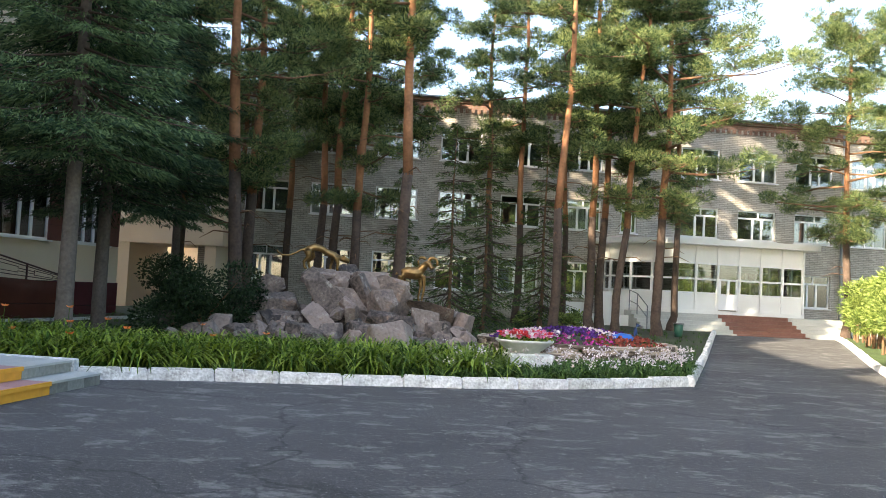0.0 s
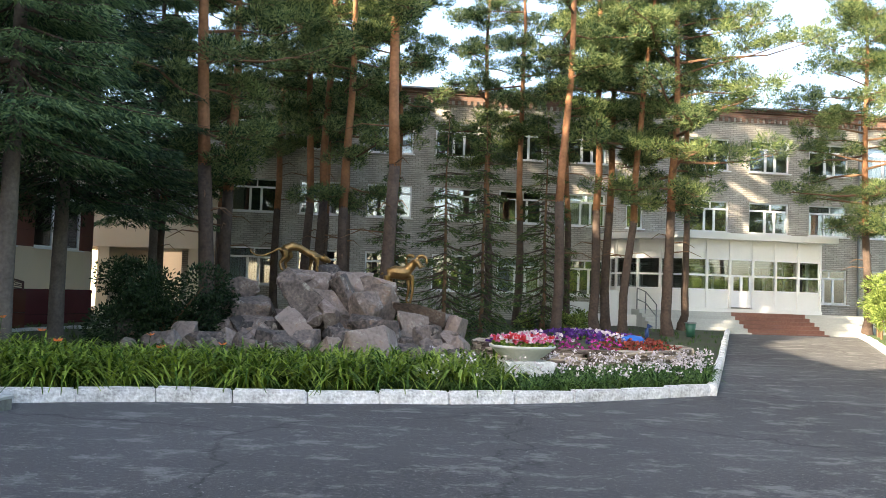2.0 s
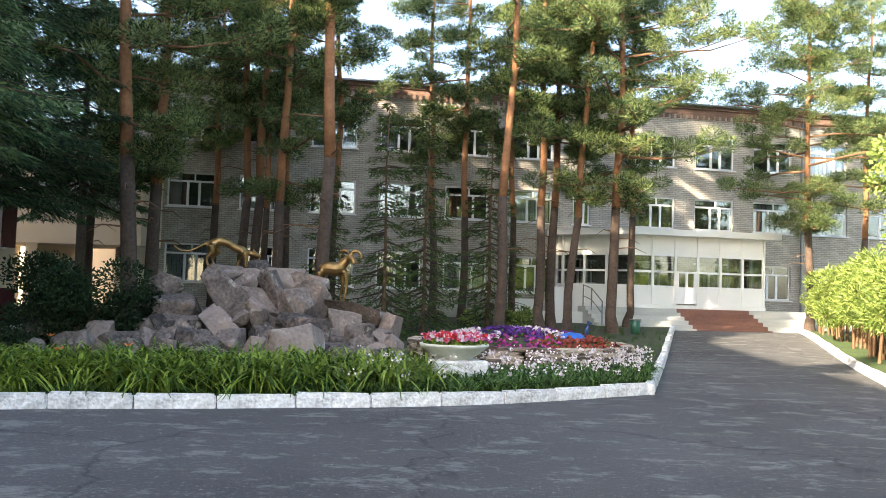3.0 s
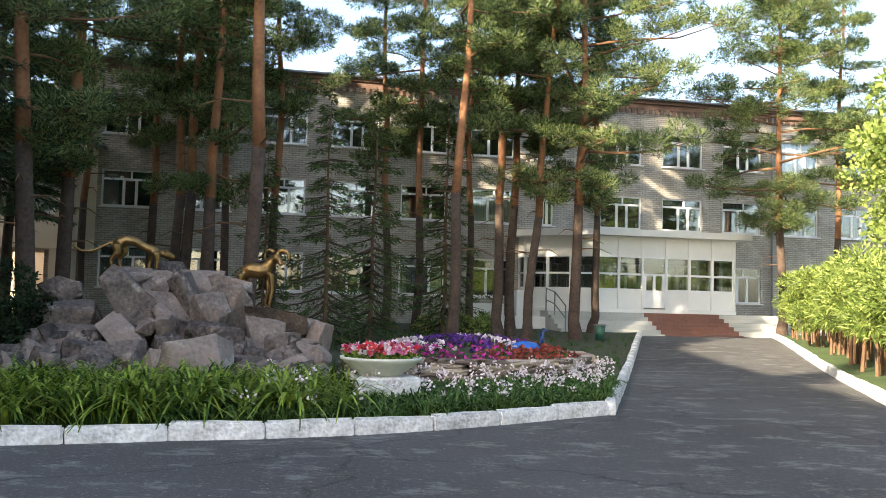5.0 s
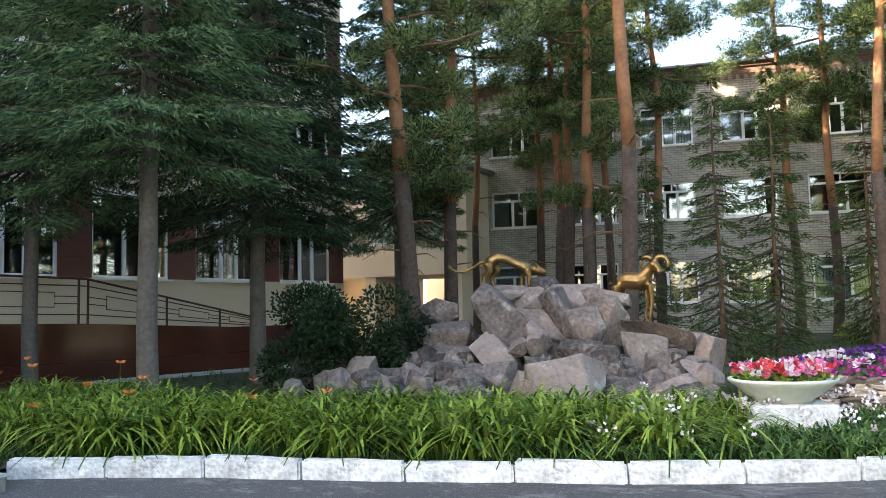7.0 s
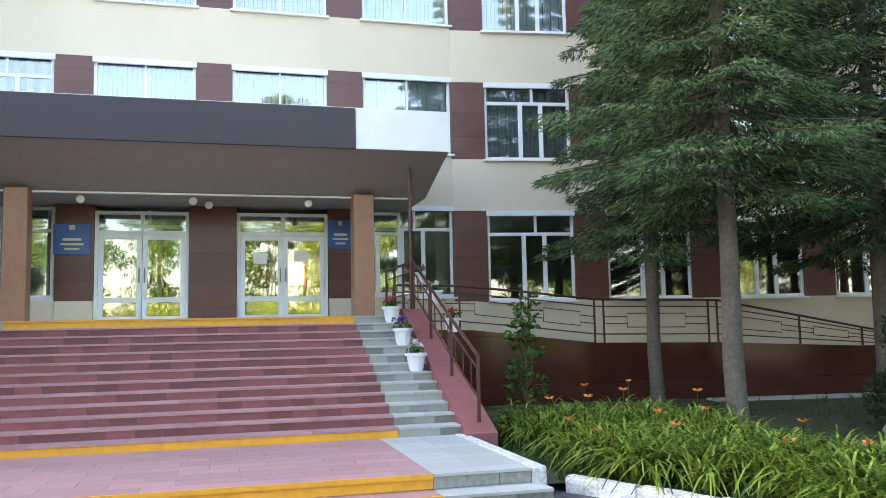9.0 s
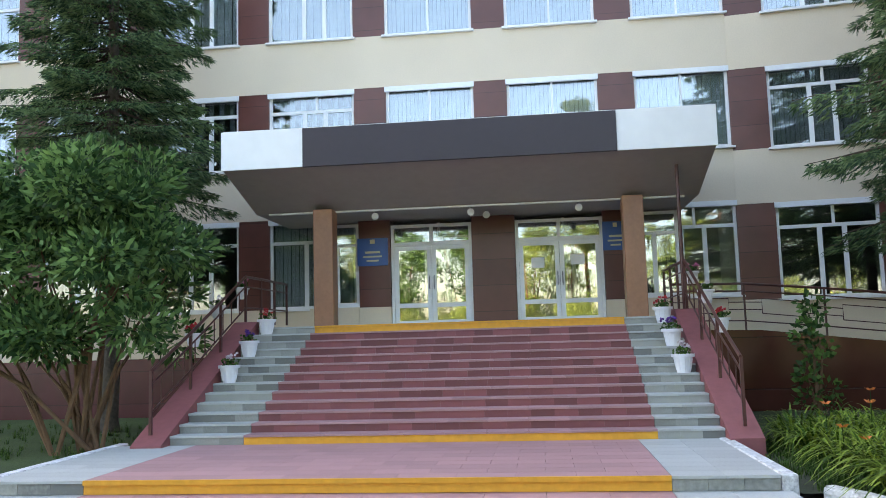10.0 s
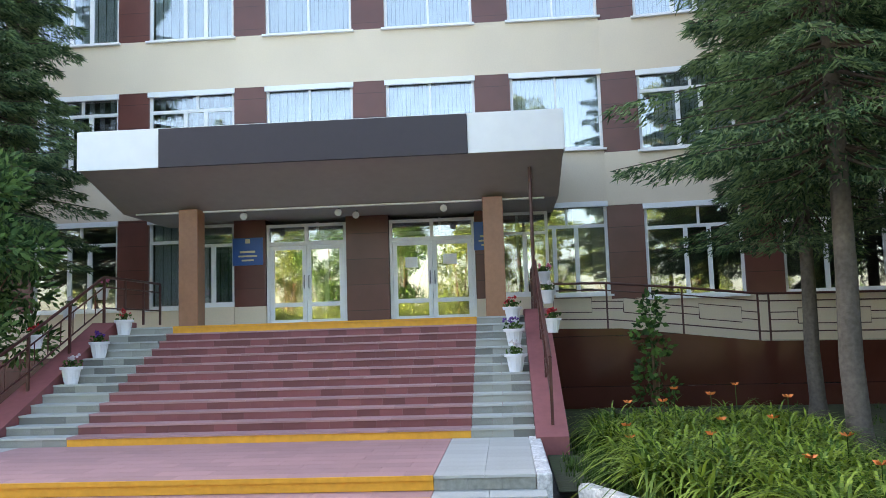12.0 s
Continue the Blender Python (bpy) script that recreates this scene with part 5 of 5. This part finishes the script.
# ---- rock pile with its gilded beasts ----
def rock(x, y, z, w, d, h, seed, turn=0.0, tilt=0.0, lean=0.0, label="angular pinkish-grey boulder in the rock pile"):
    rng = random.Random(seed * 7 + 3)
    bm = bmesh.new()
    for k in range(17):
        v = Vector((rng.uniform(-1, 1), rng.uniform(-1, 1), rng.uniform(-1, 1)))
        far = max(abs(c) for c in v)
        v *= rng.uniform(0.86, 1.0) / far * (1 - 0.17 * (v.length / far - 1))
        bm.verts.new((v.x * w * 0.54, v.y * d * 0.54, v.z * h * 0.54))
    hull = bmesh.ops.convex_hull(bm, input=bm.verts[:])
    bmesh.ops.delete(bm, geom=[g for g in hull["geom_interior"] if isinstance(g, bmesh.types.BMVert)], context="VERTS")
    bmesh.ops.dissolve_limit(bm, angle_limit=0.3, verts=bm.verts[:], edges=bm.edges[:])
    bmesh.ops.recalc_face_normals(bm, faces=bm.faces[:])
    bmesh.ops.bevel(bm, geom=bm.edges[:], offset=0.022 * min(w, h), segments=1, affect="EDGES")
    bmesh.ops.triangulate(bm, faces=bm.faces[:])
    bmesh.ops.subdivide_edges(bm, edges=[e for e in bm.edges if e.calc_length() > 0.15], cuts=3)
    for v in bm.verts:
        v.co += 0.03 * min(w, h) * noise.noise_vector(v.co * 2.4 + Vector((seed, 0, 0))) + 0.012 * noise.noise_vector(v.co * 11 + Vector((0, seed, 0)))
    ob = part("boulder", bm, ROCK)
    ob.matrix_world = pose(x, y, z, tilt + rng.uniform(-7, 7), lean + rng.uniform(-4, 4), turn + rng.uniform(-9, 9))
    return tagged(ob, label, "rock", "rock pile")


rock(-5.67, 19.75, 1.10, 2.23, 1.00, 0.76, 1, 18, 0, 38, "large tilted grey slab of rock")
rock(-7.30, 19.90, 1.46, 0.81, 0.58, 0.52, 2, 18, 0, -5)
rock(-7.72, 20.10, 1.13, 0.37, 0.62, 0.83, 3, 18, 0, 3)
rock(-6.88, 19.65, 1.00, 1.00, 0.72, 0.59, 4, 18, 0, 0)
rock(-6.87, 19.20, 0.60, 1.34, 0.96, 0.65, 5, 18, 0, 4)
rock(-5.77, 19.10, 0.69, 0.54, 0.75, 1.00, 6, 18, 0, -35)
rock(-6.20, 20.40, 1.69, 0.94, 0.67, 0.49, 7, 18, 0, 2, "pale flat-topped rock under the gilded cat")
rock(-5.67, 20.30, 1.64, 0.56, 0.40, 0.54, 8, 18, 0, 6)
rock(-5.49, 20.70, 1.80, 0.64, 0.46, 0.55, 9, 18, 0, 0)
rock(-5.21, 19.80, 1.22, 0.52, 0.83, 1.11, 10, 18, 0, -38)
rock(-4.88, 20.00, 1.30, 0.54, 0.88, 1.18, 11, 18, 0, -24)
rock(-4.94, 20.60, 1.63, 0.87, 0.62, 0.63, 12, 18, 0, 8)
rock(-4.41, 19.50, 1.11, 0.66, 0.60, 0.80, 13, 18, 0, 4, "rock with a pale whitish face")
rock(-4.17, 19.90, 1.25, 0.81, 0.67, 0.91, 14, 18, 0, -32)
rock(-4.50, 20.70, 1.62, 1.02, 0.74, 0.45, 15, 18, 0, 4)
rock(-3.52, 19.30, 0.77, 0.87, 0.62, 0.72, 16, 18, 0, 14, "tan square-faced boulder low in the pile")
rock(-3.35, 19.90, 1.02, 1.20, 0.86, 0.49, 17, 18, 0, 12)
rock(-2.90, 20.20, 0.87, 0.74, 0.54, 0.40, 18, 18, 0, 4)
rock(-2.54, 19.70, 0.57, 0.56, 0.69, 0.93, 19, 18, 0, 14)
rock(-4.26, 19.00, 0.81, 0.80, 0.58, 0.42, 20, 18, 0, 6)
rock(-7.71, 18.00, 0.40, 0.66, 0.57, 0.76, 21, 18, 0, 0, "small pointed grey boulder")
rock(-3.75, 16.80, 0.48, 1.10, 0.83, 0.85, 22, 18, 0, 10, "broad pale lichen-covered boulder")
rock(-6.03, 18.00, 0.36, 0.55, 0.51, 0.68, 23, 7, 0, 8)
rock(-5.23, 18.00, 0.37, 0.54, 0.52, 0.69, 24, 0, 0, 0)
rock(-4.77, 17.80, 0.32, 0.42, 0.45, 0.60, 25, -7, 0, 10)
rock(-7.12, 18.00, 0.34, 0.58, 0.48, 0.63, 26, 46, 0, -8)
rock(-6.82, 18.20, 0.35, 0.53, 0.50, 0.66, 27, 39, 0, 12)
rock(-9.04, 18.20, 0.42, 0.50, 0.60, 0.80, 28, 32, 0, 0)
rock(-8.26, 17.90, 0.30, 0.56, 0.43, 0.57, 29, 25, 0, 0)
rock(-4.58, 18.30, 0.44, 0.70, 0.64, 0.85, 30, 18, 0, -6)
rock(-3.81, 18.50, 0.49, 0.79, 0.71, 0.94, 31, 11, 0, 4)
rock(-3.39, 18.20, 0.34, 0.52, 0.48, 0.65, 32, 4, 0, 0)
rock(-2.88, 18.00, 0.32, 0.44, 0.44, 0.59, 33, -3, 0, 14)
rock(-3.03, 17.60, 0.19, 0.61, 0.45, 0.34, 34, -10, 0, 4)
rock(-2.56, 17.60, 0.21, 0.39, 0.40, 0.37, 35, 43, 0, -8)
rock(-3.02, 19.30, 0.59, 0.76, 0.54, 0.54, 36, 18, 0, 10)
rock(-6.77, 20.95, 0.55, 1.70, 1.10, 0.93, 37, 18, 0, 0, "core boulder of the pile")
rock(-5.35, 21.05, 0.56, 1.84, 1.10, 1.07, 38, 18, 0, 0, "great core boulder of the pile")
rock(-3.94, 20.95, 0.33, 1.52, 1.10, 0.71, 39, 18, 0, 0, "broad core boulder of the pile")
rock(-5.54, 17.70, 0.27, 0.43, 1.10, 0.50, 40, 8, 0, 0)
rock(-6.26, 17.70, 0.28, 0.49, 1.10, 0.52, 41, 1, 0, 0)
rock(-7.19, 17.60, 0.26, 0.53, 1.10, 0.49, 42, -6, 0, 0)
rock(-4.00, 18.10, 0.37, 0.51, 1.10, 0.70, 43, 47, 0, 5)
_rng = random.Random(14)
for _k in range(30):
    _t, _u = _rng.random(), _rng.random()
    _s = _rng.uniform(0.22, 0.42)
    rock(-7.3 + 5.0 * _t, 18.2 + 1.15 * _u, 0.3 + 0.75 * _u * (1 - abs(_t - 0.45)), _s * 1.4, _s, _s, 300 + _k, _rng.uniform(0, 180), _rng.uniform(-25, 25), _rng.uniform(-40, 40), "broken grey stone wedged in the pile")
for _k in range(34):
    _t = _rng.random()
    _s = _rng.uniform(0.2, 0.38)
    rock(-8.6 + 6.6 * _t, 17.1 + 0.9 * _rng.random(), 0.22 + 0.2 * _rng.random(), _s * 1.5, _s * 1.1, _s * 1.3, 400 + _k, _rng.uniform(0, 180), _rng.uniform(-20, 20), _rng.uniform(-25, 25), "small pale stone heaped before the rock pile")
_rng = random.Random(4)
for _k in range(34):
    _t = _rng.random()
    _x, _y = -8.2 + 6.6 * _t + _rng.uniform(-0.2, 0.2), 16.95 + 0.5 * math.sin(_t * 9) + 0.6 * _t + _rng.uniform(-0.4, 0.5)
    _s = _rng.uniform(0.16, 0.36)
    rock(_x, _y, 0.1 + _s * 0.4, _s * 1.5, _s * 1.2, _s, 100 + _k, _rng.uniform(0, 180), 0, _rng.uniform(-10, 10), "small flat stone edging the rock pile")


def beast(name, label, m, limbs, size=0.035):
    """A statue grown together from tapering limbs."""
    bm = bmesh.new()
    for pts, rads in limbs:
        tube(bm, pts, rads, 10)
    bmesh.ops.recalc_face_normals(bm, faces=bm.faces[:])
    me = bpy.data.meshes.new(name)
    bm.to_mesh(me)
    bm.free()
    me.materials.append(GOLD)
    me.shade_smooth()
    ob = new(name, me)
    ob.matrix_world = m
    rm = ob.modifiers.new("grown", "REMESH")
    rm.mode, rm.voxel_size, rm.use_smooth_shade = "VOXEL", size, True
    sm = ob.modifiers.new("smooth", "SMOOTH")
    sm.iterations, sm.factor = 3, 0.5
    return tagged(ob, label, "statue")


def leg(x, y, top, foot, r):
    return ([(x, y, top), (x + 0.03, y, (top + foot) * 0.55), (x - 0.02, y, foot + 0.08), (x + 0.05, y, foot)], [r, r * 0.62, r * 0.45, r * 0.5])


beast("leopard_statue", "gilded statue of a prowling snow leopard on the rocks", pose(-6.15, 20.6, 1.97, 0, 0, 18), [
    ([(-0.46, 0, 0.3), (-0.38, 0, 0.42), (-0.24, 0, 0.48), (-0.08, 0, 0.45), (0.08, 0, 0.36), (0.24, 0, 0.3), (0.36, 0, 0.25)], [0.06, 0.1, 0.105, 0.09, 0.085, 0.1, 0.06]),
    ([(0.3, 0, 0.27), (0.42, 0, 0.24), (0.53, 0, 0.21), (0.64, 0, 0.16)], [0.075, 0.07, 0.085, 0.045]),
    ([(-0.42, 0, 0.42), (-0.56, 0, 0.4), (-0.7, 0, 0.31), (-0.86, 0, 0.24), (-1.02, 0, 0.24), (-1.14, 0, 0.31), (-1.17, 0, 0.37)], [0.045, 0.035, 0.03, 0.028, 0.028, 0.03, 0.028]),
    ([(-0.34, 0.09, 0.4), (-0.27, 0.1, 0.24), (-0.38, 0.1, 0.1), (-0.34, 0.1, -0.05), (-0.28, 0.1, -0.06)], [0.1, 0.075, 0.04, 0.034, 0.036]),
    ([(-0.42, -0.09, 0.38), (-0.38, -0.1, 0.22), (-0.5, -0.1, 0.1), (-0.47, -0.1, -0.05), (-0.41, -0.1, -0.06)], [0.1, 0.075, 0.04, 0.034, 0.036]),
    ([(0.22, 0.08, 0.28), (0.2, 0.09, 0.12), (0.16, 0.09, -0.05), (0.22, 0.09, -0.06)], [0.075, 0.045, 0.032, 0.036]),
    ([(0.3, -0.08, 0.26), (0.34, -0.09, 0.1), (0.32, -0.09, -0.05), (0.38, -0.09, -0.06)], [0.075, 0.045, 0.032, 0.036]),
    ([(0.5, 0.06, 0.27), (0.48, 0.08, 0.34)], [0.03, 0.018]), ([(0.5, -0.06, 0.27), (0.48, -0.08, 0.34)], [0.03, 0.018])], 0.022)
beast("ram_statue", "gilded statue of a mountain ram with curled horns", pose(-3.9, 20.75, 1.3, 0, 0, 8), [
    ([(-0.3, 0, 0.6), (-0.16, 0, 0.64), (0.06, 0, 0.62), (0.22, 0, 0.66)], [0.11, 0.155, 0.165, 0.13]),
    ([(0.16, -0.02, 0.7), (0.28, -0.05, 0.84), (0.33, -0.08, 0.9)], [0.12, 0.09, 0.08]),
    ([(0.32, -0.07, 0.9), (0.4, -0.15, 0.84), (0.45, -0.22, 0.74)], [0.085, 0.068, 0.04]),
    ([(0.46 + 0.12 * math.cos(2.6 - 0.6 * k), -0.08 - 0.012 * k, 0.9 + 0.13 * math.sin(2.6 - 0.6 * k)) for k in range(9)], [0.052 - 0.004 * k for k in range(9)]),
    ([(0.2 - 0.1 * math.cos(2.6 - 0.6 * k), 0.04 + 0.01 * k, 0.92 + 0.12 * math.sin(2.6 - 0.6 * k)) for k in range(9)], [0.05 - 0.004 * k for k in range(9)]),
    leg(-0.26, 0.09, 0.56, 0.12, 0.085), leg(-0.32, -0.09, 0.56, 0.08, 0.085), leg(0.16, 0.08, 0.58, -0.08, 0.062), leg(0.25, -0.08, 0.58, -0.14, 0.062),
    ([(-0.4, 0, 0.62), (-0.46, 0, 0.56)], [0.04, 0.02])], 0.022)


# ---- petunia bed, bowl and peacock ----
RING, RX = (0.15, 20.7), 2.3


def petunia_bed():
    rng = random.Random(12)
    ob = thing("stone_ring", "low dry wall of flat stones round the petunia bed", "wall")
    made = []
    for v in range(5):
        bm = bmesh.new()
        box(bm, -0.5, 0.5, -0.5, 0.5, 0, 1)
        bmesh.ops.subdivide_edges(bm, edges=bm.edges[:], cuts=1, use_grid_fill=True)
        for q in bm.verts:
            q.co += Vector((rng.uniform(-0.1, 0.1), rng.uniform(-0.12, 0.12), rng.uniform(-0.12, 0.12)))
        made.append(part("stone", bm, SLATE, ob))
    k = 0
    for row in range(6):
        a = row * 0.3
        while a < math.tau + row * 0.3:
            w, h = rng.uniform(0.2, 0.46), 0.075
            s = made[k] if k < 5 else made[k % 5].copy()
            if k >= 5:
                scene.collection.objects.link(s)
            R = RX - row * 0.015 + rng.uniform(-0.03, 0.03)
            s.matrix_basis = pose(RING[0] + R * math.cos(a), RING[1] + R * math.sin(a), 0.06 + row * h, rng.uniform(-4, 4), rng.uniform(-4, 4), math.degrees(a) + 90 + rng.uniform(-8, 8)) @ Matrix.Diagonal((w, 0.24, h * 1.05, 1))
            k += 1
            a += (w + 0.012) / RX
            if k > 290:
                break
    bm = bmesh.new()
    lathe(bm, [(2.2, 0.3), (1.6, 0.55), (0.8, 0.66), (0.001, 0.68)], (RING[0], RING[1], 0.02), 30)
    soil = part("bed_soil", bm, SOIL, None, "", True)
    tagged(soil, "mounded dark soil inside the stone ring", "soil", kind="structure")
    sets = {n: ([], []) for n in ("purple petunias", "white flowers", "magenta petunias", "red begonias", "green")}
    for k in range(2600):
        a, r = rng.uniform(0, math.tau), 2.15 * math.sqrt(rng.random())
        x, y = r * math.cos(a), r * math.sin(a)
        z = 0.32 + 0.36 * (1 - (r / 2.2) ** 2)
        c = Vector((RING[0] + x, RING[1] + y, z + rng.uniform(0.0, 0.14)))
        u = (x - 0.35 * y) / 2.2 + rng.uniform(-0.18, 0.18)
        w = y + rng.uniform(-0.3, 0.3)
        if rng.random() < 0.45:
            hue, n = "green", 4
        else:
            hue = ("red begonias" if u > 0.45 else "magenta petunias" if w < -1.25 else ("white flowers" if (math.sin(4 * x + 2 * y) > 0.5) else "purple petunias"))
            n = 5
        v, f = sets[hue]
        if hue == "green":
            c.z -= 0.06
        for q in range(n):
            leaf_quad(v, f, c, Vector((rng.uniform(-1, 1), rng.uniform(-1, 1), rng.uniform(-0.1, 0.8))), 0.075, 0.06, rng)
    for hue, (v, f) in sets.items():
        mat = GRASS if hue == "green" else BLOSSOM[hue]
        tagged(raw("petunias", v, f, mat), "mass of " + ("green leaves between the petunias" if hue == "green" else hue + " in the stone-ringed bed"), "flowers", kind="stuff")


petunia_bed()


def bowl():
    ob = thing("planter_bowl", "wide pale stone bowl of red and white petunias", "planter", pose(-1.05, 16.1, 0.45))
    bm = bmesh.new()
    lathe(bm, [(0.0, 0), (0.27, 0), (0.3, 0.03), (0.38, 0.08), (0.49, 0.17), (0.55, 0.215), (0.55, 0.245), (0.51, 0.245), (0.46, 0.2), (0, 0.19)], sides=36)
    part("bowl", bm, PEARL, ob, "", True)
    rng = random.Random(9)
    for name, mat, n, dz in (("leaves", LILY, 260, 0.0), ("red_blossoms", BLOSSOM["red geraniums"], 60, 0.09), ("white_blossoms", BLOSSOM["white flowers"], 45, 0.1), ("pink_blossoms", BLOSSOM["pink flowers"], 50, 0.09)):
        v, f = [], []
        for k in range(n):
            a, r = rng.uniform(0, math.tau), 0.5 * math.sqrt(rng.random())
            c = Vector((r * math.cos(a), r * math.sin(a), 0.21 + dz + rng.uniform(-0.02, 0.1) * (1.2 - r)))
            for q in range(2 if name == "leaves" else 5):
                leaf_quad(v, f, c, Vector((rng.uniform(-1, 1), rng.uniform(-1, 1), rng.uniform(-0.1, 1))), 0.075, 0.055, rng)
        raw(name, v, f, mat, ob)
    s = slab("bowl_base", WHITEWASH, (-0.42, 0.42, -0.42, 0.42, -0.45, -0.002), None, "", 0.02)
    s.matrix_world = pose(-1.05, 16.1, 0.45, 0, 0, 25)
    tagged(s, "whitewashed square block under the stone bowl", "plinth")


bowl()


def peacock():
    ob = thing("peacock_ornament", "bright blue garden peacock ornament among the flowers", "ornament", pose(1.2, 20.0, 0.42, 0, 0, 20))
    bm = bmesh.new()
    tube(bm, [(-0.5, 0, 0.05), (-0.3, 0, 0.13), (-0.05, 0, 0.17), (0.15, 0, 0.17), (0.28, 0, 0.14)], [0.06, 0.15, 0.19, 0.16, 0.05], 14)
    part("body", bm, BLUE, ob, "", True)
    bm = bmesh.new()
    tube(bm, [(0.2, 0, 0.2), (0.3, 0, 0.34), (0.29, 0, 0.48), (0.33, 0, 0.55), (0.42, 0, 0.54)], [0.09, 0.05, 0.04, 0.05, 0.012], 10)
    part("neck", bm, DEEPBLUE, ob, "dark blue neck and head", True)
    bm = bmesh.new()
    for k in range(7):
        a = -0.35 + k * 0.117
        tube(bm, [(-0.3, 0.2 * a, 0.16), (-0.8, a, 0.06), (-1.1, 1.5 * a, 0.02)], [0.05, 0.05, 0.02], 6)
    part("tail", bm, GREENBIN, ob, "trailing green tail")
    for y in (-0.05, 0.05):
        bm = bmesh.new()
        tube(bm, [(0, y, 0.1), (0, y, -0.25)], 0.015, 6)
        part("leg", bm, STEEL, ob)


peacock()


def bin_():
    ob = thing("litter_bin", "small green metal litter bin under a pine", "bin", pose(4.35, 31.2, lie(4.35, 31.2) + 0.09))
    bm = bmesh.new()
    lathe(bm, [(0, 0), (0.14, 0), (0.18, 0.5), (0.165, 0.5), (0.13, 0.04), (0, 0.04)], sides=18)
    part("body", bm, GREENBIN, ob, "", True)
    bm = bmesh.new()
    lathe(bm, [(0.178, 0.47), (0.2, 0.47), (0.2, 0.51), (0.178, 0.51)], sides=18)
    part("rim", bm, STEEL, ob)


bin_()
